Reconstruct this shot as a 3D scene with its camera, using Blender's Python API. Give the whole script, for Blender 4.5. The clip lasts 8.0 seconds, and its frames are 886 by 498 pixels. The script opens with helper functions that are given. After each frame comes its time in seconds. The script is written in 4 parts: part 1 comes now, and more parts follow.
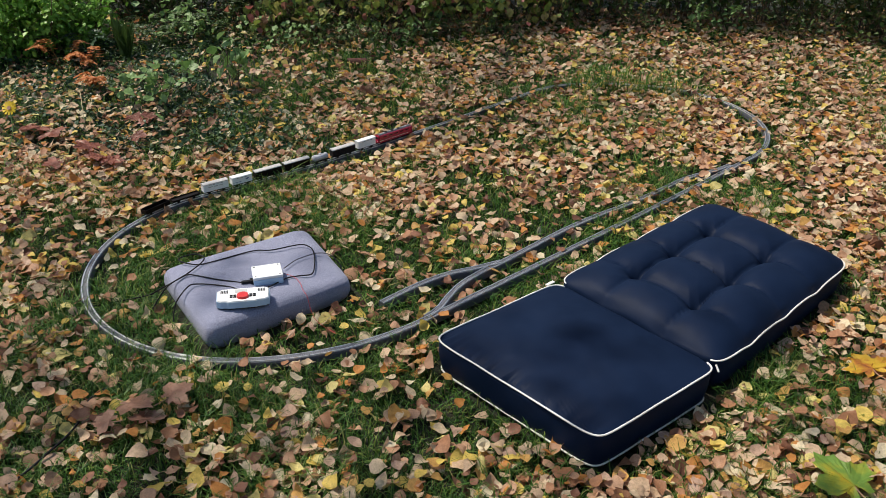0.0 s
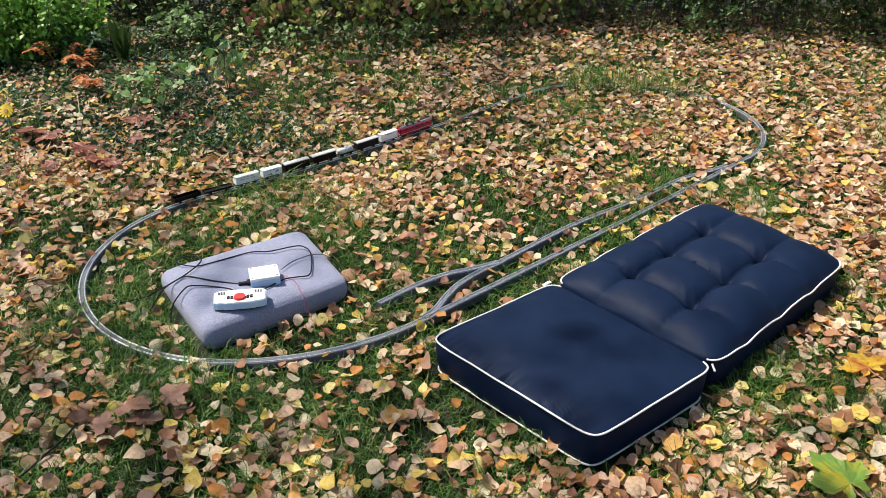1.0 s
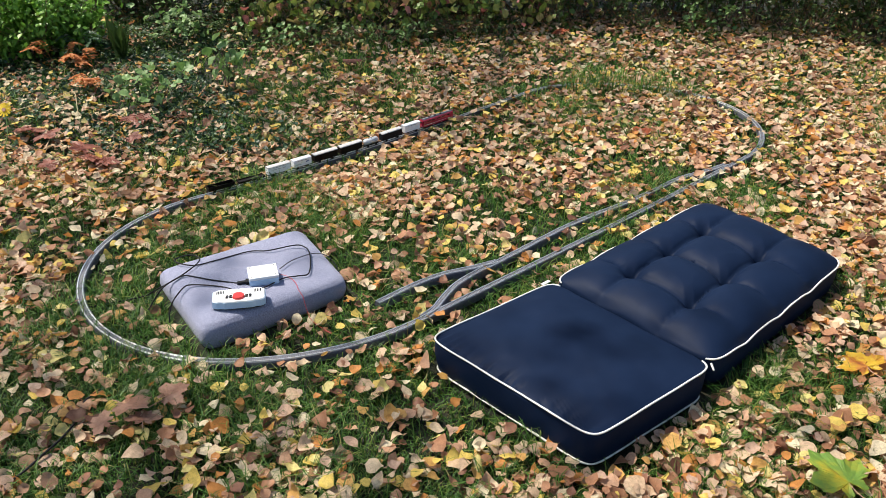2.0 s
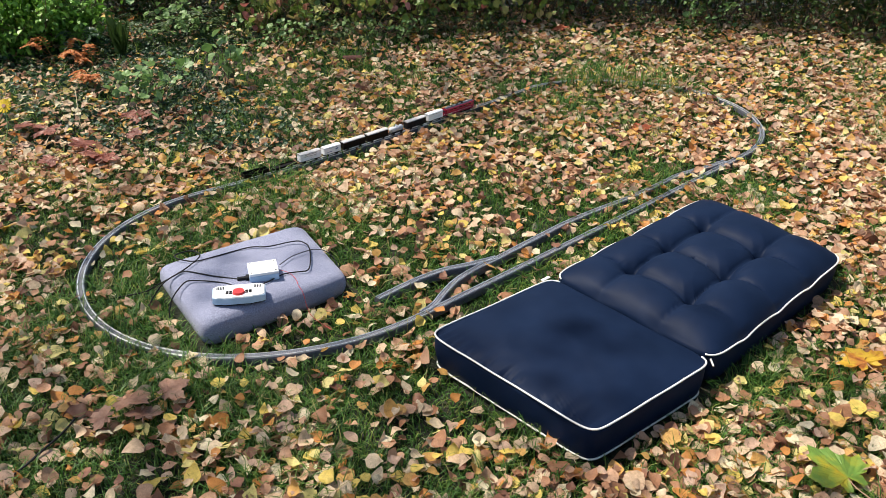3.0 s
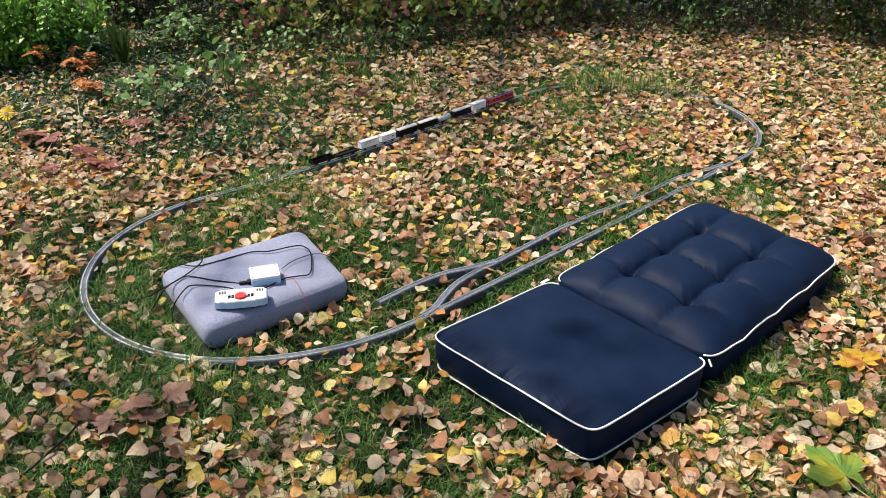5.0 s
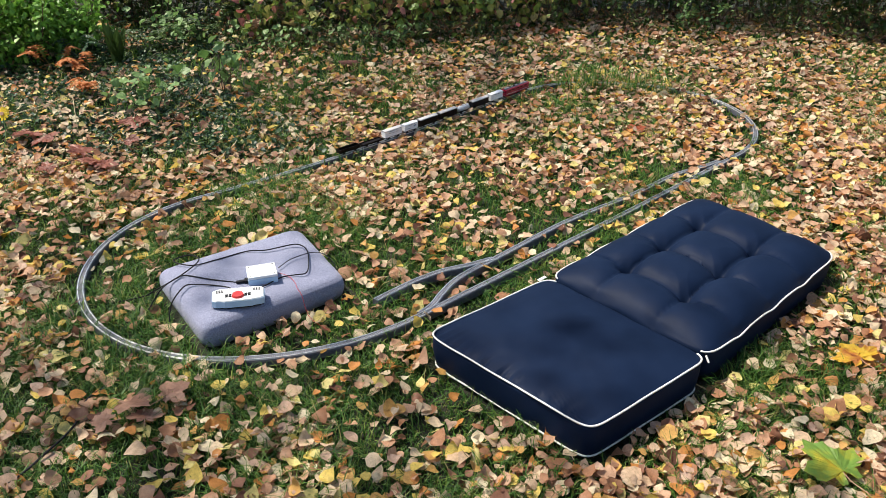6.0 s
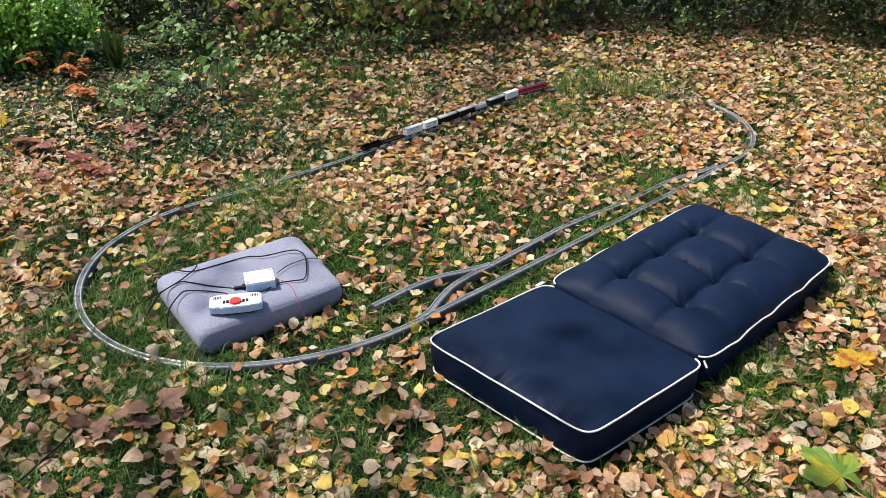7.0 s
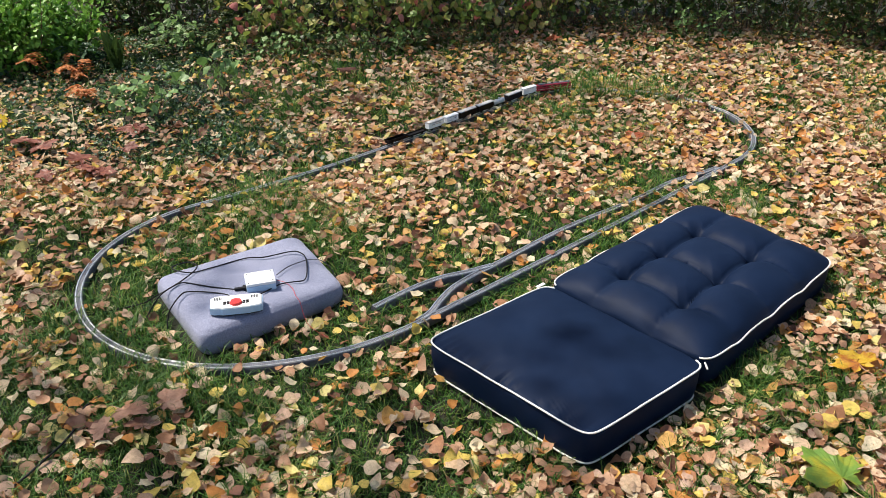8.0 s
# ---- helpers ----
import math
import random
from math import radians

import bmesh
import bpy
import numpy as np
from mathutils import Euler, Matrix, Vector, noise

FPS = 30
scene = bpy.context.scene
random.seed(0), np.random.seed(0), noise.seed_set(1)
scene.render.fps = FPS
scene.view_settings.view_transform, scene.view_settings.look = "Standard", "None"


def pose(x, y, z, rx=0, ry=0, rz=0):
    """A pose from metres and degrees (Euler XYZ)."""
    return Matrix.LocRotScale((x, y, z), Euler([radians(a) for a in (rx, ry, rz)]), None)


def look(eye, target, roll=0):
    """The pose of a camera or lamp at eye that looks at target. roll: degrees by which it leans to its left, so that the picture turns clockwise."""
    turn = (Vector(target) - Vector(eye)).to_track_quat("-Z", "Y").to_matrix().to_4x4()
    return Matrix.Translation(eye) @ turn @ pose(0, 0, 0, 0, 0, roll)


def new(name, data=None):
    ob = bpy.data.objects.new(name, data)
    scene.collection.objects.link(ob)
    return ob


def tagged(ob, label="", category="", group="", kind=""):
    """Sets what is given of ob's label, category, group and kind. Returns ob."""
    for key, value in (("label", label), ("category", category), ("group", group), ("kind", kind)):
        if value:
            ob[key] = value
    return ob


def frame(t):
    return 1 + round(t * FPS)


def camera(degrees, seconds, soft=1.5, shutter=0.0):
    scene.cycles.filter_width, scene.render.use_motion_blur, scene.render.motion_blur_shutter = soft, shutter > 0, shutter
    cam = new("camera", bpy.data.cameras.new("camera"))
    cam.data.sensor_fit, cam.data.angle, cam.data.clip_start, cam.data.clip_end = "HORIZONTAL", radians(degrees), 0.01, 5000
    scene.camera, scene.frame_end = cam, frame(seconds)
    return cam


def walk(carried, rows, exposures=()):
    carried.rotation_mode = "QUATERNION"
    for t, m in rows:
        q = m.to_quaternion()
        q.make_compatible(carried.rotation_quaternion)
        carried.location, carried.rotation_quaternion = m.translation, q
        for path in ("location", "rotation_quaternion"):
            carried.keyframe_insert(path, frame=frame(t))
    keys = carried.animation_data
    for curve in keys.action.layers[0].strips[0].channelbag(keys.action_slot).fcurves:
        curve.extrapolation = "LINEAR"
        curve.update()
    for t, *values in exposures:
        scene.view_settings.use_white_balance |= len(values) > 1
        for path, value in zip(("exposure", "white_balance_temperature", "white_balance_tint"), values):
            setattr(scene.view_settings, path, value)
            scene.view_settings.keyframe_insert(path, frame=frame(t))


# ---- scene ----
cam = camera(56.8, 8.0, soft=0.7)
walk(cam, [
    (0.0, pose(-0.0015, 0.0318, 1.4403, 60.954, -0.081, 0.258)),
    (0.5, pose(0.0021, 0.0274, 1.4407, 60.981, 0.013, 0.206)),
    (1.0, pose(0.0035, 0.0264, 1.4406, 61.055, 0.045, 0.053)),
    (1.5, pose(0.0011, 0.0267, 1.4400, 61.111, 0.014, -0.045)),
    (3.0, pose(0.0007, 0.0232, 1.4360, 60.840, -0.057, -0.055)),
    (3.5, pose(0.0010, 0.0195, 1.4374, 60.906, 0.032, -0.024)),
    (4.0, pose(-0.0004, 0.0116, 1.4406, 61.151, 0.020, -0.055)),
    (4.5, pose(-0.0000, -0.0000, 1.4410, 61.295, 0.101, -0.055)),
    (6.0, pose(0.0022, -0.0017, 1.4384, 61.155, 0.412, -0.507)),
    (6.5, pose(0.0037, -0.0047, 1.4408, 61.280, 0.339, -0.544)),
    (7.0, pose(0.0066, 0.0000, 1.4398, 61.497, 0.494, -0.618)),
    (7.5, pose(0.0041, 0.0001, 1.4383, 61.607, 0.538, -0.591)),
    (8.0, pose(0.0042, -0.0004, 1.4386, 61.611, 0.448, -0.606)),
], exposures=[(0.0, 0.00), (0.2, 0.38), (0.5, 0.50), (8.0, 0.50)])

# ---- light ----
SUN_FROM = Vector((-0.46, 0.20, 0.83)).normalized()
world = bpy.data.worlds.new("sky")
scene.world = world
world.use_nodes = True
sky = world.node_tree.nodes.new("ShaderNodeTexSky")
sky.sky_type = "NISHITA"
sky.sun_disc = False
sky.sun_elevation = math.asin(SUN_FROM.z)
sky.sun_rotation = math.atan2(SUN_FROM.x, SUN_FROM.y)
sky.altitude = 300
sky.air_density = 1.3
sky.dust_density = 2.5
background = world.node_tree.nodes["Background"]
world.node_tree.links.new(sky.outputs[0], background.inputs[0])
background.inputs[1].default_value = 0.10
sun_data = bpy.data.lights.new("sun", "SUN")
sun_data.energy = 5.0
sun_data.angle = radians(0.9)
sun_data.color = (1.0, 0.92, 0.80)
sun = new("sun", sun_data)
sun.matrix_world = look(SUN_FROM * 30, (0, 0, 0))


# ---- materials ----
def surface(name, stops, scale=40.0, rough=0.6, bump=0.3, fine=300.0, metal=0.0, by="noise", through_light=0.0, sheen=0.0, spots=0.35, distance=0.002, blend="LINEAR", coat=0.0, gloss=0.5):
    """A noisy surface. stops: (place, colour) of a ramp, chosen by noise, by loose piece or by object, and varied by coarse and fine noise."""
    m = bpy.data.materials.new(name)
    m.use_nodes = True
    nt = m.node_tree
    bsdf = nt.nodes["Principled BSDF"]
    add, link = nt.nodes.new, nt.links.new
    where = add("ShaderNodeTexCoord")
    coarse = add("ShaderNodeTexNoise")
    coarse.inputs["Scale"].default_value, coarse.inputs["Detail"].default_value = scale, 5.0
    grain = add("ShaderNodeTexNoise")
    grain.inputs["Scale"].default_value, grain.inputs["Detail"].default_value = fine, 3.0
    link(where.outputs["Object"], coarse.inputs["Vector"])
    link(where.outputs["Object"], grain.inputs["Vector"])
    ramp = add("ShaderNodeValToRGB")
    ramp.color_ramp.interpolation = blend
    while len(ramp.color_ramp.elements) < len(stops):
        ramp.color_ramp.elements.new(0.5)
    for e, (at, colour) in zip(ramp.color_ramp.elements, stops):
        e.position, e.color = at, (*colour, 1)
    if by == "noise":
        link(coarse.outputs["Fac"], ramp.inputs["Fac"])
    elif by == "piece":
        link(add("ShaderNodeNewGeometry").outputs["Random Per Island"], ramp.inputs["Fac"])
    else:
        link(add("ShaderNodeObjectInfo").outputs["Random"], ramp.inputs["Fac"])
    shade = add("ShaderNodeMix")
    shade.data_type, shade.blend_type = "RGBA", "MULTIPLY"
    shade.inputs["Factor"].default_value = spots
    tone = add("ShaderNodeValToRGB")
    tone.color_ramp.elements[0].position, tone.color_ramp.elements[0].color = 0.32, (0.25, 0.2, 0.16, 1)
    tone.color_ramp.elements[1].position, tone.color_ramp.elements[1].color = 0.62, (1.15, 1.15, 1.15, 1)
    both = add("ShaderNodeMath")
    both.operation = "MULTIPLY_ADD"
    both.inputs[1].default_value = 0.5
    halves = add("ShaderNodeMath")
    halves.operation = "MULTIPLY"
    halves.inputs[1].default_value = 0.5
    link(coarse.outputs["Fac"], halves.inputs[0])
    link(grain.outputs["Fac"], both.inputs[0])
    link(halves.outputs[0], both.inputs[2])
    link(both.outputs[0], tone.inputs["Fac"])
    link(ramp.outputs["Color"], shade.inputs["A"])
    link(tone.outputs["Color"], shade.inputs["B"])
    link(shade.outputs["Result"], bsdf.inputs["Base Color"])
    bsdf.inputs["Roughness"].default_value, bsdf.inputs["Metallic"].default_value = rough, metal
    bsdf.inputs["Sheen Weight"].default_value = sheen
    bsdf.inputs["Coat Weight"].default_value = coat
    bsdf.inputs["Specular IOR Level"].default_value = gloss
    if bump:
        relief = add("ShaderNodeBump")
        relief.inputs["Strength"].default_value, relief.inputs["Distance"].default_value = bump, distance
        link(grain.outputs["Fac"], relief.inputs["Height"])
        link(relief.outputs["Normal"], bsdf.inputs["Normal"])
    if through_light:
        lit = add("ShaderNodeBsdfTranslucent")
        link(shade.outputs["Result"], lit.inputs["Color"])
        mix = add("ShaderNodeMixShader")
        mix.inputs["Fac"].default_value = through_light
        link(bsdf.outputs[0], mix.inputs[1])
        link(lit.outputs[0], mix.inputs[2])
        link(mix.outputs[0], nt.nodes["Material Output"].inputs["Surface"])
    return m


LITTER = [(0.0, (0.583, 0.352, 0.220)), (0.12, (0.677, 0.490, 0.325)), (0.23, (0.395, 0.196, 0.105)), (0.31, (0.753, 0.598, 0.404)), (0.41, (0.639, 0.373, 0.116)), (0.48, (0.526, 0.304, 0.185)), (0.56, (0.602, 0.411, 0.301)),
          (0.63, (0.753, 0.569, 0.138)), (0.68, (0.161, 0.074, 0.047)), (0.73, (0.583, 0.255, 0.070)), (0.79, (0.790, 0.686, 0.474)), (0.87, (0.301, 0.146, 0.093)), (0.91, (0.470, 0.244, 0.138)), (0.95, (0.714, 0.617, 0.231))]
# soil near black: its colour deepens the shade between blades and leaves
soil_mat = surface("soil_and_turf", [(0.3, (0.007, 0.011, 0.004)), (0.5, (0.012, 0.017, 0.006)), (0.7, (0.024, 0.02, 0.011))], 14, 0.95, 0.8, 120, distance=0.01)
grass_mat = surface("grass_blades", [(0.0, (0.022, 0.072, 0.012)), (0.3, (0.05, 0.14, 0.022)), (0.7, (0.10, 0.215, 0.036)), (0.92, (0.21, 0.28, 0.055)), (1.0, (0.34, 0.28, 0.12))], 6, 0.5, 0, 200, by="piece", through_light=0.38, spots=0.15, gloss=0.3)
litter_mat = surface("dry_leaf", LITTER, 90, 0.5, 0.35, 420, by="piece", through_light=0.32, spots=0.5, blend="CONSTANT", gloss=0.25)
leaf_mat = surface("dry_leaf_single", LITTER, 90, 0.5, 0.35, 420, by="object", through_light=0.32, spots=0.5, blend="CONSTANT", gloss=0.25)
navy_mat = surface("navy_canvas", [(0.3, (0.0044, 0.0108, 0.031)), (0.7, (0.0064, 0.0144, 0.039))], 9, 0.54, 0.3, 700, spots=0.1, distance=0.0005, gloss=0.07)
piping_mat = surface("white_piping", [(0.3, (0.72, 0.7, 0.66)), (0.7, (0.85, 0.84, 0.8))], 60, 0.7, 0.2, 600, spots=0.08)
felt_mat = surface("grey_melange_fabric", [(0.25, (0.15, 0.162, 0.24)), (0.5, (0.235, 0.252, 0.36)), (0.75, (0.34, 0.36, 0.48))], 260, 0.92, 0.7, 700, sheen=0.15, spots=0.35, distance=0.002)
bed_mat = surface("grey_roadbed_plastic", [(0.3, (0.055, 0.059, 0.075)), (0.7, (0.09, 0.096, 0.12))], 150, 0.55, 0.6, 900, spots=0.25, distance=0.001)
tie_mat = surface("pale_grey_sleeper_plastic", [(0.3, (0.17, 0.175, 0.20)), (0.7, (0.24, 0.245, 0.27))], 80, 0.6, 0.2, 500)
rail_mat = surface("nickel_rail", [(0.3, (0.72, 0.72, 0.71)), (0.7, (0.86, 0.86, 0.85))], 60, 0.3, 0.05, 600, metal=0.85, spots=0.1)
white_mat = surface("white_plastic", [(0.3, (0.74, 0.75, 0.77)), (0.7, (0.82, 0.83, 0.84))], 25, 0.4, 0.05, 500, spots=0.05)
pale_blue_mat = surface("pale_blue_plastic", [(0.3, (0.40, 0.56, 0.74)), (0.7, (0.46, 0.62, 0.80))], 25, 0.42, 0.05, 500, spots=0.05)
black_mat = surface("black_rubber", [(0.3, (0.006, 0.006, 0.007)), (0.7, (0.013, 0.013, 0.015))], 60, 0.6, 0.1, 500, spots=0.1, gloss=0.2)
red_knob_mat = surface("red_plastic", [(0.3, (0.55, 0.03, 0.03)), (0.7, (0.65, 0.05, 0.045))], 40, 0.35, 0.0, 400, spots=0.05)
wire_red_mat = surface("red_wire", [(0.3, (0.5, 0.03, 0.03)), (0.7, (0.6, 0.05, 0.05))], 40, 0.45, 0.0, 400, spots=0.05)
loco_red_mat = surface("ruby_red_paint", [(0.3, (0.34, 0.009, 0.04)), (0.7, (0.43, 0.016, 0.055))], 60, 0.35, 0.05, 700, spots=0.12, coat=0.3)
roof_grey_mat = surface("grey_roof_paint", [(0.3, (0.42, 0.41, 0.41)), (0.7, (0.54, 0.53, 0.52))], 90, 0.55, 0.1, 700, spots=0.2)
dark_roof_mat = surface("dark_grey_roof", [(0.3, (0.035, 0.035, 0.045)), (0.7, (0.07, 0.07, 0.085))], 90, 0.5, 0.1, 700, spots=0.2)
van_brown_mat = surface("dark_brown_van", [(0.3, (0.005, 0.0035, 0.0035)), (0.7, (0.009, 0.0055, 0.0052))], 90, 0.5, 0.1, 700, spots=0.2, gloss=0.15)
van_black_mat = surface("black_wagon", [(0.3, (0.008, 0.008, 0.012)), (0.7, (0.016, 0.016, 0.022))], 90, 0.45, 0.1, 700, spots=0.2, gloss=0.15)
van_white_mat = surface("white_van", [(0.3, (0.86, 0.87, 0.89)), (0.7, (0.91, 0.92, 0.93))], 90, 0.45, 0.05, 700, spots=0.1)
tank_mat = surface("silver_tank", [(0.3, (0.5, 0.53, 0.57)), (0.7, (0.62, 0.65, 0.68))], 90, 0.55, 0.05, 700, spots=0.1)
blue_mark_mat = surface("blue_marking", [(0.3, (0.02, 0.06, 0.2)), (0.7, (0.03, 0.09, 0.28))], 90, 0.45, 0.0, 700, spots=0.05)
glass_mat = surface("dark_glazing", [(0.3, (0.012, 0.014, 0.016)), (0.7, (0.02, 0.022, 0.025))], 60, 0.12, 0.0, 400, spots=0.0)
steel_mat = surface("dark_wheel_steel", [(0.3, (0.05, 0.05, 0.05)), (0.7, (0.1, 0.1, 0.1))], 60, 0.4, 0.05, 400, metal=0.8)
bark_mat = surface("brown_bark", [(0.3, (0.07, 0.045, 0.028)), (0.7, (0.16, 0.11, 0.075))], 35, 0.9, 0.8, 250, spots=0.4)
cut_log_mat = surface("red_brown_bark", [(0.3, (0.1, 0.035, 0.025)), (0.7, (0.2, 0.08, 0.055))], 50, 0.85, 0.8, 250, spots=0.4)
privet_mat = surface("bright_green_leaf", [(0.0, (0.1, 0.24, 0.025)), (0.5, (0.17, 0.37, 0.05)), (1.0, (0.28, 0.48, 0.08))], 60, 0.42, 0.2, 300, by="piece", through_light=0.3, spots=0.15)
hedge_mat = surface("dull_green_leaf", [(0.0, (0.025, 0.055, 0.014)), (0.45, (0.045, 0.09, 0.02)), (0.8, (0.08, 0.13, 0.03)), (0.93, (0.2, 0.2, 0.05)), (1.0, (0.3, 0.18, 0.07))], 60, 0.45, 0.2, 300, by="piece", through_light=0.25, spots=0.25, gloss=0.3)
ivy_mat = surface("dark_ivy_leaf", [(0.0, (0.016, 0.042, 0.02)), (0.6, (0.032, 0.075, 0.034)), (1.0, (0.06, 0.11, 0.05))], 60, 0.4, 0.2, 300, by="piece", through_light=0.12, spots=0.2, gloss=0.25)
berry_mat = surface("autumn_shrub_leaf", [(0.0, (0.09, 0.16, 0.03)), (0.4, (0.18, 0.28, 0.05)), (0.68, (0.36, 0.38, 0.09)), (0.8, (0.5, 0.4, 0.16)), (0.9, (0.42, 0.12, 0.11)), (1.0, (0.45, 0.2, 0.15))], 60, 0.5, 0.2, 300, by="piece", through_light=0.3, spots=0.2)
sapling_mat = surface("fresh_sapling_leaf", [(0.0, (0.12, 0.24, 0.06)), (1.0, (0.24, 0.38, 0.13))], 60, 0.5, 0.2, 300, by="piece", through_light=0.3, spots=0.15)
fern_mat = surface("rusty_fern", [(0.0, (0.5, 0.16, 0.04)), (0.6, (0.62, 0.25, 0.07)), (1.0, (0.35, 0.12, 0.04))], 60, 0.6, 0.2, 300, by="piece", through_light=0.3, spots=0.2)
birch_mat = surface("white_birch_bark", [(0.3, (0.2, 0.19, 0.17)), (0.6, (0.6, 0.58, 0.54))], 12, 0.8, 0.5, 120, spots=0.4)
dry_mat = surface("pale_dry_stem", [(0.3, (0.42, 0.34, 0.2)), (0.7, (0.6, 0.5, 0.3))], 60, 0.7, 0.3, 300, spots=0.2)
petal_mat = surface("yellow_petal", [(0.0, (0.8, 0.55, 0.02)), (1.0, (0.85, 0.65, 0.04))], 60, 0.5, 0.1, 300, through_light=0.2, spots=0.05)
maple_green_mat = surface("green_yellow_maple", [(0.36, (0.72, 0.58, 0.05)), (0.46, (0.48, 0.52, 0.07)), (0.56, (0.26, 0.42, 0.08)), (0.75, (0.2, 0.36, 0.07))], 16, 0.5, 0.4, 200, through_light=0.2, spots=0.15)
maple_yellow_mat = surface("yellow_orange_maple", [(0.3, (0.35, 0.09, 0.07)), (0.45, (0.6, 0.26, 0.05)), (0.55, (0.72, 0.5, 0.05)), (0.75, (0.75, 0.55, 0.07))], 20, 0.5, 0.4, 200, through_light=0.2, spots=0.2)
maple_red_mat = surface("orange_red_maple", [(0.3, (0.38, 0.09, 0.04)), (0.7, (0.55, 0.17, 0.07))], 20, 0.5, 0.4, 200, through_light=0.2, spots=0.3)
maple_dark_mat = surface("dark_red_brown_maple", [(0.3, (0.27, 0.085, 0.06)), (0.7, (0.48, 0.21, 0.15))], 20, 0.45, 0.4, 200, through_light=0.15, spots=0.35)
maple_brown_mat = surface("brown_maple", [(0.3, (0.40, 0.21, 0.14)), (0.7, (0.60, 0.37, 0.26))], 20, 0.55, 0.4, 200, through_light=0.15, spots=0.35)


# ---- builders ----
def mesh_object(name, verts, tris, material, parent=None, smooth=False):
    verts, tris = np.asarray(verts, np.float32).reshape(-1, 3), np.asarray(tris, np.int32).reshape(-1, 3)
    me = bpy.data.meshes.new(name)
    me.vertices.add(len(verts))
    me.vertices.foreach_set("co", verts.ravel())
    me.loops.add(tris.size)
    me.loops.foreach_set("vertex_index", tris.ravel())
    me.polygons.add(len(tris))
    me.polygons.foreach_set("loop_start", np.arange(0, tris.size, 3, dtype=np.int32))
    me.polygons.foreach_set("use_smooth", np.full(len(tris), smooth))
    me.update(calc_edges=True)
    me.materials.append(material)
    ob = new(name, me)
    ob.parent = parent
    return ob


def part(name, bm, material, parent=None, label="", smooth=False):
    """Links a bmesh as one mesh object under a thing or a part."""
    me = bpy.data.meshes.new(name)
    for f in bm.faces:
        f.smooth = smooth
    bm.to_mesh(me)
    bm.free()
    me.materials.append(material)
    ob = new(name, me)
    ob.parent = parent
    return tagged(ob, label)


def thing(name, m, label, category, group="", kind=""):
    ob = new(name)
    ob.matrix_basis = m
    return tagged(ob, label, category, group, kind)


def box(sx, sy, sz, at=(0, 0, 0), bevel=0.0, segments=2, turn=None):
    bm = bmesh.new()
    bmesh.ops.create_cube(bm, size=1.0)
    bmesh.ops.scale(bm, vec=(sx, sy, sz), verts=bm.verts)
    if bevel:
        bmesh.ops.bevel(bm, geom=bm.edges[:], offset=bevel, segments=segments, affect="EDGES", profile=0.6)
    if turn:
        bmesh.ops.transform(bm, matrix=turn, verts=bm.verts)
    bmesh.ops.translate(bm, vec=at, verts=bm.verts)
    return bm


def rod(r, length, at=(0, 0, 0), axis="Z", sides=12, r2=None):
    bm = bmesh.new()
    bmesh.ops.create_cone(bm, cap_ends=True, segments=sides, radius1=r, radius2=r if r2 is None else r2, depth=length)
    turn = {"Z": Matrix(), "X": pose(0, 0, 0, 0, 90, 0), "Y": pose(0, 0, 0, 90, 0, 0)}[axis]
    bmesh.ops.transform(bm, matrix=Matrix.Translation(at) @ turn, verts=bm.verts)
    return bm


def tube_arrays(points, r, sides=8, taper=1.0, closed=False):
    """Vertices and triangles of a tube along points."""
    pts = np.asarray(points, float)
    n = len(pts)
    tan = np.roll(pts, -1, 0) - np.roll(pts, 1, 0) if closed else np.gradient(pts, axis=0)
    tan /= np.linalg.norm(tan, axis=1)[:, None] + 1e-12
    up = np.where(np.abs(tan[:, 2:3]) > 0.9, [[1.0, 0, 0]], [[0, 0, 1.0]])
    a = np.cross(tan, up)
    a /= np.linalg.norm(a, axis=1)[:, None] + 1e-12
    b = np.cross(a, tan)
    ang = np.linspace(0, 2 * np.pi, sides, endpoint=False)
    rad = (r * np.linspace(1, taper, n))[:, None, None]
    v = pts[:, None] + rad * (a[:, None] * np.cos(ang)[None, :, None] + b[:, None] * np.sin(ang)[None, :, None])
    t = []
    for i in range(n if closed else n - 1):
        j = (i + 1) % n
        for k in range(sides):
            l = (k + 1) % sides
            t += [(i * sides + k, i * sides + l, j * sides + l), (i * sides + k, j * sides + l, j * sides + k)]
    if not closed:
        for k in range(1, sides - 1):
            t += [(0, k + 1, k), ((n - 1) * sides, (n - 1) * sides + k, (n - 1) * sides + k + 1)]
    return v.reshape(-1, 3), np.array(t)


def smooth_line(points, n=12):
    """A Catmull-Rom line through points."""
    p = np.asarray(points, float)
    p = np.vstack([2 * p[0] - p[1], p, 2 * p[-1] - p[-2]])
    out = []
    for i in range(1, len(p) - 2):
        for k in range(n):
            t = k / n
            out.append(0.5 * (2 * p[i] + (p[i + 1] - p[i - 1]) * t + (2 * p[i - 1] - 5 * p[i] + 4 * p[i + 1] - p[i + 2]) * t * t + (3 * p[i] - p[i - 1] - 3 * p[i + 1] + p[i + 2]) * t ** 3))
    out.append(p[-2])
    return np.array(out)


def merge(chunks):
    vs, ts, base = [], [], 0
    for v, t in chunks:
        vs.append(v)
        ts.append(np.asarray(t) + base)
        base += len(v)
    return np.vstack(vs), np.vstack(ts)


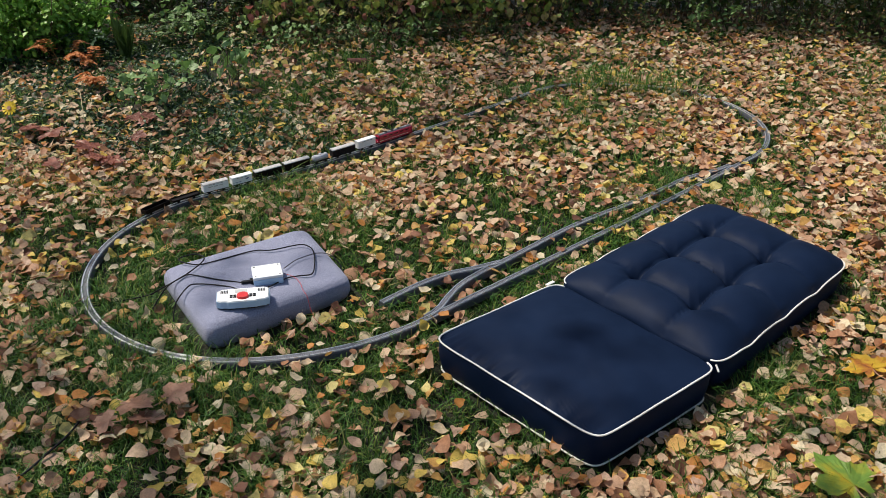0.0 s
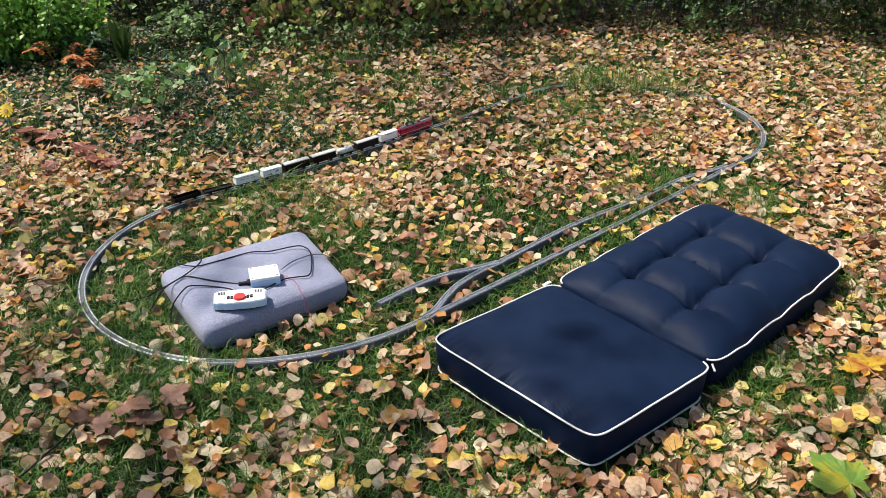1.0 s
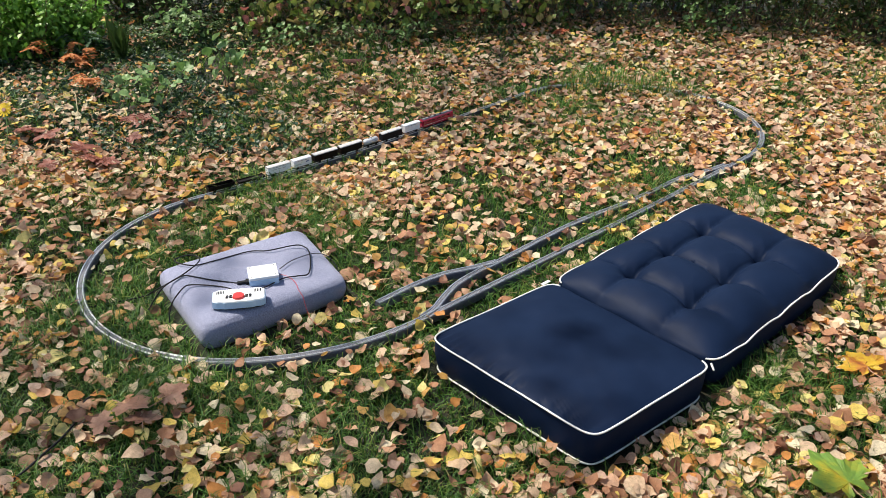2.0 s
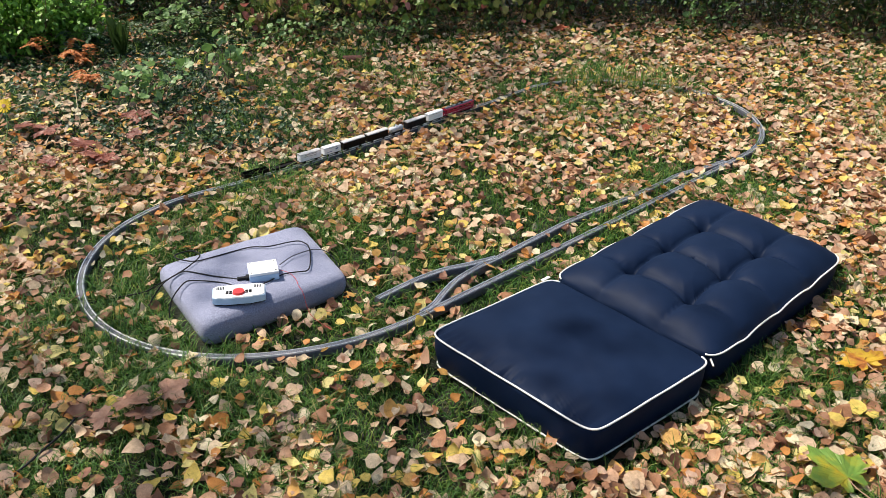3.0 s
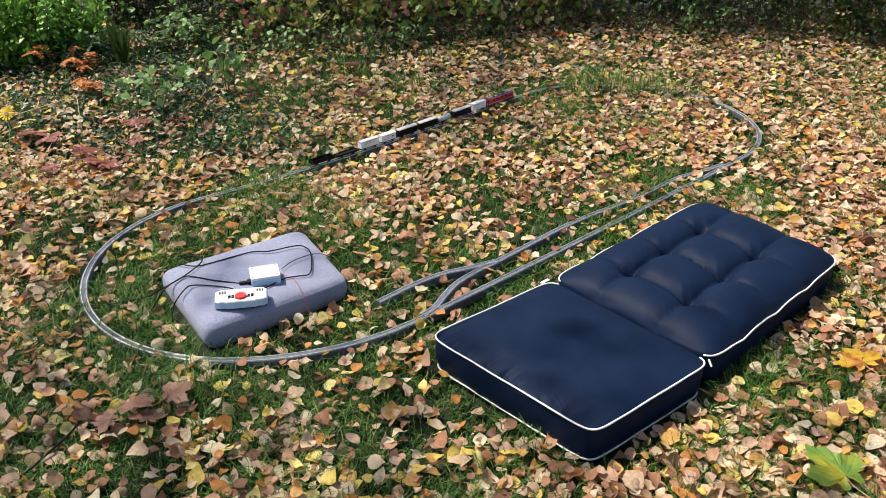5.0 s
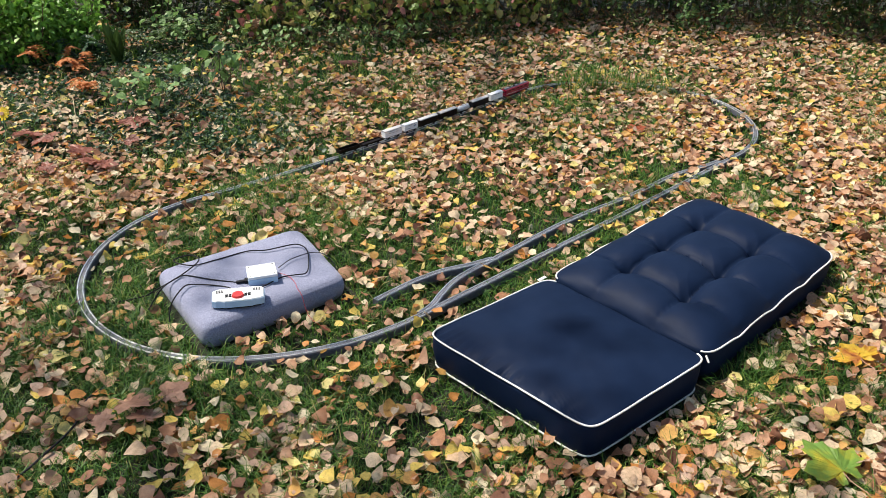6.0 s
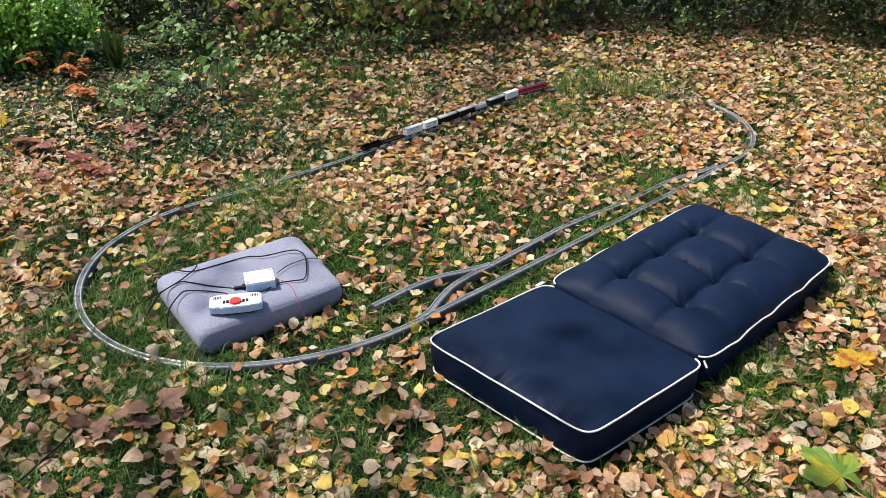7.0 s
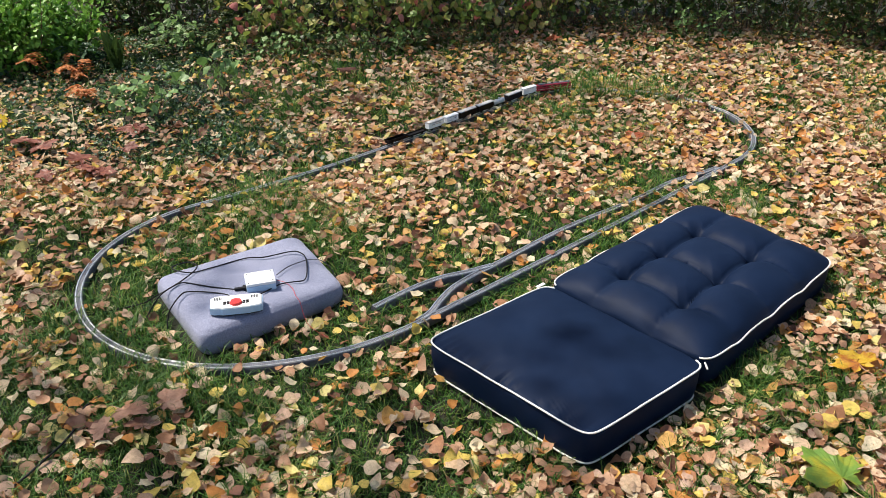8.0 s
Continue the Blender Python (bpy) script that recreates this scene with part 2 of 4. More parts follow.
def turns(yaw, pitch, roll):
    """Rotation matrices Rz(yaw) Ry(pitch) Rx(roll), many at once."""
    cy, sy, cp, sp, cr, sr = np.cos(yaw), np.sin(yaw), np.cos(pitch), np.sin(pitch), np.cos(roll), np.sin(roll)
    return np.stack([np.stack([cy * cp, cy * sp * sr - sy * cr, cy * sp * cr + sy * sr], -1),
                     np.stack([sy * cp, sy * sp * sr + cy * cr, sy * sp * cr - cy * sr], -1),
                     np.stack([-sp, cp * sr, cp * cr], -1)], -2)


LEAF_ROWS = np.array([0.0, 0.14, 0.36, 0.6, 0.82, 1.0])
OVATE = np.array([0.02, 0.3, 0.40, 0.30, 0.13, 0.0])
ROUND = np.array([0.02, 0.36, 0.48, 0.42, 0.22, 0.0])
LONG = np.array([0.02, 0.17, 0.25, 0.21, 0.1, 0.0])


def leaves(place, size, yaw, pitch, roll, fold, curl, rng, outline=OVATE, stalk=0.3):
    """Many leaves: a midrib and two halves each, folded along the rib and curled, with a stalk."""
    n, rows = len(place), len(LEAF_ROWS)
    v = np.zeros((n, rows * 3 + 2, 3))
    wob = rng.normal(0, 0.035, (n, rows, 2))
    lift = rng.normal(0, 0.05, (n, rows, 2))
    for i, (l, w) in enumerate(zip(LEAF_ROWS, outline)):
        w = outline[:, i] if np.ndim(outline) == 2 else np.full(n, w)
        bend = curl * (l - 0.4) ** 2 * 1.2
        v[:, 3 * i, 0] = v[:, 3 * i + 1, 0] = v[:, 3 * i + 2, 0] = l - 0.45
        for k, side in ((0, 1), (2, -1)):
            ww = w + wob[:, i, k // 2] * (w > 0.03)
            v[:, 3 * i + k, 1] = side * ww * np.cos(fold)
            v[:, 3 * i + k, 2] = bend + ww * np.sin(fold) + lift[:, i, k // 2] * (w > 0.03)
        v[:, 3 * i + 1, 2] = bend
    v[:, -2] = (-0.45 - stalk, 0.02, 0.03)
    v[:, -1] = (-0.45, -0.025, 0.0)
    t = []
    for i in range(rows - 1):
        a = 3 * i
        t += [(a, a + 1, a + 4), (a, a + 4, a + 3), (a + 1, a + 2, a + 5), (a + 1, a + 5, a + 4)]
    t.append((1, rows * 3, rows * 3 + 1))
    v = np.einsum("nij,nkj->nki", turns(yaw, pitch, roll), v * size[:, None, None]) + place[:, None]
    tris = np.array(t)[None] + (np.arange(n) * (rows * 3 + 2))[:, None, None]
    return v.reshape(-1, 3), tris.reshape(-1, 3)


# ---- the plan ----
# The loop of track, run clockwise from the front turnout: start, heading, then lengths and curvatures.
LOOP = (-0.0713, 2.1318, 3.8633)
PIECES = [(0.5731, -1.1925), (0.7819, -1.6405), (0.7708, -1.6513), (0.8788, 0.1584), (1.0821, 0.0445), (0.3694, -2.1030), (0.2838, -0.8994), (1.3238, -1.6374), (1.9325, -0.0165)]
LOOP_LENGTH = sum(l for l, c in PIECES)


def along(s):
    """Place and heading at s metres along the loop."""
    x, y, h = LOOP
    s = s % LOOP_LENGTH
    for l, c in PIECES:
        d = min(s, l)
        if abs(c) > 1e-6:
            x += (math.sin(h + c * d) - math.sin(h)) / c
            y -= (math.cos(h + c * d) - math.cos(h)) / c
        else:
            x += d * math.cos(h)
            y += d * math.sin(h)
        h += c * d
        s -= d
        if s <= 1e-9:
            break
    return x, y, h


TRACK_Z = 0.015
siding = smooth_line([(-0.06, 2.151, 0), (-0.022, 2.200, 0), (0.008, 2.268, 0), (0.050, 2.345, 0), (0.115, 2.42, 0), (0.20, 2.498, 0), (0.344, 2.640, 0), (0.464, 2.755, 0), (0.589, 2.858, 0),
                      (0.72, 2.955, 0), (0.855, 3.068, 0), (0.985, 3.185, 0), (1.06, 3.235, 0), (1.15, 3.285, 0), (1.245, 3.35, 0)], 8)
stub = smooth_line([(-0.205, 2.230, 0), (-0.135, 2.298, 0), (-0.062, 2.362, 0), (0.015, 2.413, 0), (0.1, 2.448, 0), (0.19, 2.493, 0)], 8)
loop_line = np.array([(*along(s)[:2], 0) for s in np.arange(0, LOOP_LENGTH, 0.01)])

# Corners of the two cushion pads and of the grey pillow.
SEAT_PAD = [(-0.036, 1.918), (0.361, 1.505), (0.724, 1.788), (0.349, 2.219)]
BACK_PAD = [(0.352, 2.249), (0.736, 1.806), (1.324, 2.360), (0.990, 2.822)]
PILLOW = [(-0.942, 2.342), (-0.693, 1.978), (-0.297, 2.292), (-0.506, 2.664)]

CELL, X0, Y0, NX, NY = 0.01, -7.0, 0.0, 1400, 1100
near_track = np.zeros((NX, NY), bool)
covered = np.zeros((NX, NY), bool)
track_side = np.zeros((NX, NY), bool)
for line in (loop_line, siding, stub):
    for x, y, _ in line:
        i, j = int((x - X0) / CELL), int((y - Y0) / CELL)
        for di in range(-5, 6):
            for dj in range(-6, 5):
                if di * di + dj * dj <= 2:
                    near_track[i + di, j + dj] = True
                track_side[i + di, j + dj] = True
gx, gy = np.meshgrid(X0 + CELL * np.arange(NX), Y0 + CELL * np.arange(NY), indexing="ij")
for quad in (SEAT_PAD, BACK_PAD, PILLOW):
    inside = np.ones_like(covered)
    for (ax, ay), (bx, by) in zip(quad, quad[1:] + quad[:1]):
        inside &= (bx - ax) * (gy - ay) - (by - ay) * (gx - ax) > -0.011
    covered |= inside


def cell(mask, x, y):
    return mask[np.clip(((x - X0) / CELL).astype(int), 0, NX - 1), np.clip(((y - Y0) / CELL).astype(int), 0, NY - 1)]


def beside_track(x, y):
    return cell(track_side, x, y)


def bumps(x, y):
    """The lawn's slow unevenness, flat where the track and the cushions lie."""
    return 0.006 * np.sin(2.1 * x + 0.7) * np.cos(1.7 * y) + 0.004 * np.sin(5.3 * x - 3.1 * y)


def patchy(x, y):
    return 0.5 + 0.25 * np.sin(3.1 * x + 1.3 * np.sin(2.3 * y)) * np.cos(2.7 * y + 0.8 * np.sin(3.7 * x)) + 0.25 * np.sin(7.3 * x + 2.1 * y) * np.sin(6.1 * y - 1.9 * x)


# ---- ground ----
def build_ground():
    xs = np.concatenate([[-400, -60, -20], np.arange(-8, 8.01, 0.16), [20, 60, 400]])
    ys = np.concatenate([[-400, -60, -20, -8], np.arange(-4, 9.01, 0.16), [20, 60, 400]])
    a, b = np.meshgrid(xs, ys, indexing="ij")
    z = np.where((np.abs(a) < 8) & (b > -4) & (b < 9), bumps(a, b) - 0.012, -0.012)
    v = np.stack([a, b, z], -1).reshape(-1, 3)
    t = []
    for i in range(len(xs) - 1):
        for j in range(len(ys) - 1):
            p = i * len(ys) + j
            t += [(p, p + len(ys), p + len(ys) + 1), (p, p + len(ys) + 1, p + 1)]
    tagged(mesh_object("ground", v, t, soil_mat, smooth=True), "garden soil, coloured darker for the shade under grass and fallen leaves", "ground", kind="structure")


def build_grass():
    rng = np.random.default_rng(11)
    chunks = []
    for y0, y1, slope, density, wide in ((0.9, 2.0, 0.66, 27000, 0.95), (2.0, 3.2, 0.62, 18000, 1.1), (3.2, 4.6, 0.6, 9000, 1.4), (4.6, 6.4, 0.58, 4200, 2.0)):
        half = slope * y1 + 0.25
        n = int(2 * half * (y1 - y0) * density)
        x, y = rng.uniform(-half, half, n), rng.uniform(y0, y1, n)
        thick = patchy(x * 1.3 + 4, y * 1.2)
        keep = ~cell(near_track, x, y) & ~cell(covered, x, y) & (rng.random(n) < 0.55 + 0.6 * thick)
        keep &= ~((x < -0.9 - 0.25 * (y - 3.4)) & (y > 3.4) & (rng.random(n) < 0.5))
        x, y, thick = x[keep], y[keep], thick[keep]
        n = len(x)
        h = (0.014 + 0.055 * rng.random(n) ** 1.6) * (0.6 + 0.95 * thick) * np.where(beside_track(x, y), np.where((x < -0.35) & (y > 2.7), 1.2, np.where(y < 3.0, 0.95, 1.1)), 1.0)
        h *= np.where((x > 0.66) & (x < 1.28) & (y > 4.32) & (y < 4.66), 1.7, 1.0) * np.where((x > -0.72) & (x < -0.42) & (y > 3.0) & (y < 3.5), 1.15, 1.0)
        w = rng.uniform(0.0011, 0.002, n) * wide
        yaw, lean = rng.uniform(0, 2 * np.pi, n) , rng.uniform(0.1, 1.5, n) * h
        ax, ay = np.cos(yaw), np.sin(yaw)
        z = bumps(x, y) - 0.014
        v = np.zeros((n, 5, 3))
        for k, (f, g, wid) in enumerate(((0, 0, 1), (0, 0, -1), (0.62, 0.35, 0.85), (0.62, 0.35, -0.85), (1, 1, 0))):
            v[:, k, 0] = x + ax * lean * g - ay * w * wid
            v[:, k, 1] = y + ay * lean * g + ax * w * wid
            v[:, k, 2] = z + h * f * (1 - 0.25 * g)
        t = np.array([(0, 1, 3), (0, 3, 2), (2, 3, 4)])[None] + (np.arange(n) * 5)[:, None, None]
        chunks.append((v.reshape(-1, 3), t.reshape(-1, 3)))
    # plainer lawn round about
    n = 120000
    x, y = rng.uniform(-9, 9, n), rng.uniform(-6.0, 8.5, n)
    keep = (np.abs(x) > 0.58 * np.maximum(y, 0.6) + 0.2) | (y < 0.9)
    x, y = x[keep], y[keep]
    n = len(x)
    h, w, yaw = rng.uniform(0.03, 0.06, n), rng.uniform(0.009, 0.016, n), rng.uniform(0, 2 * np.pi, n)
    v = np.zeros((n, 3, 3))
    for k, (lean, side) in enumerate(((0, 1), (0, -1), (1, 0))):
        v[:, k, 0] = x + np.cos(yaw) * 0.04 * lean - np.sin(yaw) * w * side
        v[:, k, 1] = y + np.sin(yaw) * 0.04 * lean + np.cos(yaw) * w * side
        v[:, k, 2] = -0.014 + h * lean
    chunks.append((v.reshape(-1, 3), np.arange(3 * n).reshape(-1, 3)))
    v, t = merge(chunks)
    tagged(mesh_object("grass", v, t, grass_mat), "short green lawn grass between fallen leaves", "grass", kind="stuff")


def litter_density(x, y):
    """Share of the ground's leaves at a place: thick towards the back, thin on the near grass and under the hedge's ivy."""
    d = 0.95 + 0.1 * np.clip((y - 1.6) / 1.6, 0, 1) - 0.38 * np.clip((y - 3.4) / 1.5, 0, 1)
    d += 0.55 * np.clip((x - 0.1) / 0.8, 0, 1) * np.clip((3.4 - y) / 0.8, 0.4, 1)
    d *= 0.25 + 1.35 * patchy(x + 1, y)
    d *= 1 - 0.3 * ((np.abs(x + 0.4) < 0.9) & (np.abs(y - 2.3) < 0.6))
    d *= 1 + 0.8 * ((x > -0.85) & (x < -0.2) & (y > 2.85) & (y < 3.45))
    d *= 1 + 0.35 * ((x > 1.0) & (y > 2.4) & (y < 4.3))
    d *= 1 - 0.5 * ((x < -0.85 - 0.3 * (y - 3.4)) & (y > 3.6))
    d *= 1 - 0.35 * ((x < -0.2) & (y > 4.9))
    d *= 1 - 0.35 * ((x < -0.7) & (y < 1.8))
    d *= 1 + 0.5 * np.clip((1.75 - y) / 0.3, 0, 1)
    d *= 1 + 0.5 * ((x < -1.05) & (y > 1.8) & (y < 3.4))
    d *= 1 + 0.6 * ((x > 0.6) & (x < 1.35) & (y > 4.2) & (y < 4.8))
    return np.clip(d, 0, 2.0)


def build_litter():
    rng = np.random.default_rng(5)
    litter = thing("leaf_litter", Matrix(), "tan, yellow and brown fallen birch leaves on the lawn", "fallen leaves", kind="stuff")
    n = 70000
    y = rng.uniform(1.0, 6.3, n)
    x = rng.uniform(-1, 1, n) * (0.62 * y + 0.3)
    keep = rng.random(n) < litter_density(x, y) * (0.62 * y + 0.3) / 4.2 * LEAF_SHARE
    x, y = x[keep], y[keep]
    # leaves gather in drifts: half of them lie close to another one
    n = len(x)
    mate = rng.integers(0, n, n)
    drift = rng.random(n) < 0.5
    x = np.where(drift, x[mate] + rng.normal(0, 0.045, n), x)
    y = np.where(drift, y[mate] + rng.normal(0, 0.045, n), y)
    on_track = cell(near_track, x, y) | (cell(track_side, x, y) & (rng.random(n) < np.where(y < 2.9, 0.45, 0.35)))
    keep = ~cell(covered, x, y) & (~on_track | ((rng.random(n) < 0.75) & (y > 4.40) & (x > 0.72)))
    x, y, drift = x[keep], y[keep], drift[keep]
    n = len(x)
    place = np.stack([x, y, bumps(x, y) + rng.uniform(0.006, 0.026, n) + 0.008 * drift], -1)
    size = np.where(rng.random(n) < 0.07, rng.uniform(0.048, 0.060, n), rng.uniform(0.024, 0.048, n))
    yaw, pitch, roll = rng.uniform(0, 2 * np.pi, n), rng.normal(0, 0.36, n), rng.normal(0, 0.36, n)
    roll += np.where(rng.random(n) < 0.4, np.pi, 0)
    fold, curl = rng.normal(0.22, 0.27, n), rng.normal(0.2, 0.6, n)
    kind = rng.random(n)[:, None] ** 0.7
    shape = OVATE * (1 - kind) + ROUND * kind
    order = np.argsort(np.where((y > 1.05) & (np.abs(x) < 1.1), y, 99.0))
    close, far = order[:300], order[300:]
    v, t = leaves(place[far], size[far], yaw[far], pitch[far], roll[far], fold[far], curl[far], rng, shape[far])
    # folded, plainer leaves round about
    n = 110000
    ox, oy = rng.uniform(-9, 9, n), rng.uniform(-6.0, 8.5, n)
    outer = ((np.abs(ox) > 0.62 * oy + 0.3) | (oy < 1.0)) & (rng.random(n) < 0.3 + 0.9 * patchy(ox, oy))
    ox, oy = ox[outer], oy[outer]
    n = len(ox)
    leaf = np.array([(-0.5, 0, 0), (0.05, 0.4, 0.12), (0.05, -0.4, 0.12), (0.55, 0, 0)])
    w = np.einsum("nij,kj->nki", turns(rng.uniform(0, 6.28, n), rng.normal(0, 0.3, n), rng.normal(0, 0.3, n)), leaf) * rng.uniform(0.03, 0.055, n)[:, None, None]
    w += np.stack([ox, oy, bumps(ox, oy) + rng.uniform(0.006, 0.03, n)], -1)[:, None]
    v, t = merge([(v, t), (w.reshape(-1, 3), (np.array([(0, 3, 1), (0, 2, 3)])[None] + 4 * np.arange(n)[:, None, None]).reshape(-1, 3))])
    tagged(mesh_object("scattered_leaves", v, t, litter_mat, litter, smooth=True), kind="stuff")
    shapes = []
    for k in range(14):
        one = np.zeros((1, 3))
        v, t = leaves(one, np.ones(1), np.zeros(1), np.zeros(1), np.zeros(1), rng.normal(0.25, 0.25, 1), rng.normal(0.1, 0.4, 1), rng, 0.4 * OVATE + 0.6 * ROUND)
        ob = mesh_object("leaf", v, t, leaf_mat, litter, smooth=True)
        shapes.append(ob.data)
        bpy.data.objects.remove(ob)
    for i in close:
        ob = new("leaf", shapes[int(rng.integers(14))])
        ob.parent = litter
        turn = Matrix(turns(yaw[i], pitch[i], roll[i]).tolist()).to_4x4()
        ob.matrix_basis = Matrix.Translation(place[i]) @ turn @ Matrix.Scale(float(size[i]), 4)


LEAF_SHARE = 0.78
build_ground()
build_grass()
build_litter()


# ---- track ----
def sweep(line, profile):
    """Sweeps a closed profile of (across, up) along a level line."""
    p = np.asarray(line, float)
    tan = np.gradient(p, axis=0)
    tan /= np.linalg.norm(tan, axis=1)[:, None]
    left = np.stack([-tan[:, 1], tan[:, 0], np.zeros(len(p))], -1)
    m = len(profile)
    v = np.concatenate([p[:, None] + left[:, None] * a + np.array([0, 0, u]) for a, u in [(q[0], q[1]) for q in profile]], 1)
    t = []
    for i in range(len(p) - 1):
        for k in range(m):
            l = (k + 1) % m
            t += [(i * m + k, (i + 1) * m + l, i * m + l), (i * m + k, (i + 1) * m + k, (i + 1) * m + l)]
    for k in range(1, m - 1):
        t += [(0, k, k + 1), ((len(p) - 1) * m, (len(p) - 1) * m + k + 1, (len(p) - 1) * m + k)]
    return v.reshape(-1, 3), np.array(t)


BED = [(-0.0152, -0.016), (0.0152, -0.016), (0.0146, 0.0015), (0.0126, 0.0068), (0.0122, 0.0072), (-0.0122, 0.0072), (-0.0126, 0.0068), (-0.0146, 0.0015)]
CUBE = np.array([(x, y, z) for x in (-0.5, 0.5) for y in (-0.5, 0.5) for z in (-0.5, 0.5)])
CUBE_TRIS = np.array([(0, 1, 3), (0, 3, 2), (4, 6, 7), (4, 7, 5), (0, 4, 5), (0, 5, 1), (2, 3, 7), (2, 7, 6), (0, 2, 6), (0, 6, 4), (1, 5, 7), (1, 7, 3)])


def boxes(rows):
    """Many boxes: (x, y, z, heading, length, width, height)."""
    out = []
    for x, y, z, h, l, w, d in rows:
        c, s = math.cos(h), math.sin(h)
        v = CUBE * (l, w, d)
        out.append((np.stack([x + v[:, 0] * c - v[:, 1] * s, y + v[:, 0] * s + v[:, 1] * c, z + v[:, 2]], -1), CUBE_TRIS))
    return merge(out)


SLEEPER = []


def track_section(line, label="grey roadbed model railway track section with nickel rails", lift=0.0, single=False):
    """One track section along a level line."""
    line = np.asarray(line, float)
    mid = line[len(line) // 2].copy()
    local = line - mid
    sec = thing("track_section", pose(mid[0], mid[1], TRACK_Z + lift), label, "model track", "track sections of the loop")
    mesh_object("roadbed", *sweep(local, BED), bed_mat, sec)
    for side in (1, -1):
        foot, head = 0.0017, 0.0012
        a = side * 0.00825
        prof = [(a - foot, 0.0074), (a + foot, 0.0074), (a + foot, 0.0080), (a + 0.0004, 0.0084), (a + head, 0.0096), (a + head, 0.0105), (a - head, 0.0105), (a - head, 0.0096), (a - 0.0004, 0.0084), (a - foot, 0.0080)]
        mesh_object("rail", *sweep(local, prof), rail_mat, sec)
    step = np.linalg.norm(np.diff(local, axis=0), axis=1)
    s = np.r_[0, np.cumsum(step)]
    rows = []
    for d in np.arange(0.003, s[-1] - 0.002, 0.0064):
        x, y = np.interp(d, s, local[:, 0]), np.interp(d, s, local[:, 1])
        x2, y2 = np.interp(d + 0.001, s, local[:, 0]), np.interp(d + 0.001, s, local[:, 1])
        rows.append((x, y, 0.0074, math.atan2(y2 - y, x2 - x), 0.0027, 0.0232, 0.0012))
    if single:
        if not SLEEPER:
            first = mesh_object("sleeper", *boxes([(0, 0, 0, 0, 0.0027, 0.0232, 0.0012)]), tie_mat)
            SLEEPER.append(first.data)
            bpy.data.objects.remove(first)
        for x, y, z, h, *_ in rows:
            tie = new("sleeper", SLEEPER[0])
            tie.parent = sec
            tie.matrix_basis = pose(x, y, z, 0, 0, math.degrees(h))
    else:
        tagged(mesh_object("sleeper_strip", *boxes(rows), tie_mat, sec), kind="stuff")
    return sec


def build_track():
    count = 43
    edge = LOOP_LENGTH / count
    for k in range(count):
        ss = np.linspace(k * edge + 0.0003, (k + 1) * edge - 0.0003, 14)
        track_section([(*along(s)[:2], 0) for s in ss], single=k < 9)
    for line, n, lift in ((siding, 8, 0.0012), (stub, 2, 0.0024)):
        cut = np.linspace(0, len(line) - 1, n + 1).astype(int)
        for a, b in zip(cut[:-1], cut[1:]):
            track_section(line[a:b + 1], lift=lift)


build_track()


# ---- cushions ----
def quad_point(q, a, b):
    """The point of a quadrilateral at a along its first edge's neighbour and b across."""
    p = [np.array(c) for c in q]
    return (1 - a) * ((1 - b) * p[0] + b * p[1]) + a * ((1 - b) * p[3] + b * p[2])


def pad_outline(q, r=0.06, n=44):
    """A closed outline of a pad with rounded corners, in unit coordinates (a, b)."""
    out = []
    for k in range(4 * n):
        ang = 2 * math.pi * k / (4 * n)
        c, s = math.cos(ang), math.sin(ang)
        e = 14.0
        d = (abs(c) ** e + abs(s) ** e) ** (-1 / e)
        out.append((0.5 + 0.5 * c * d, 0.5 + 0.5 * s * d))
    return out


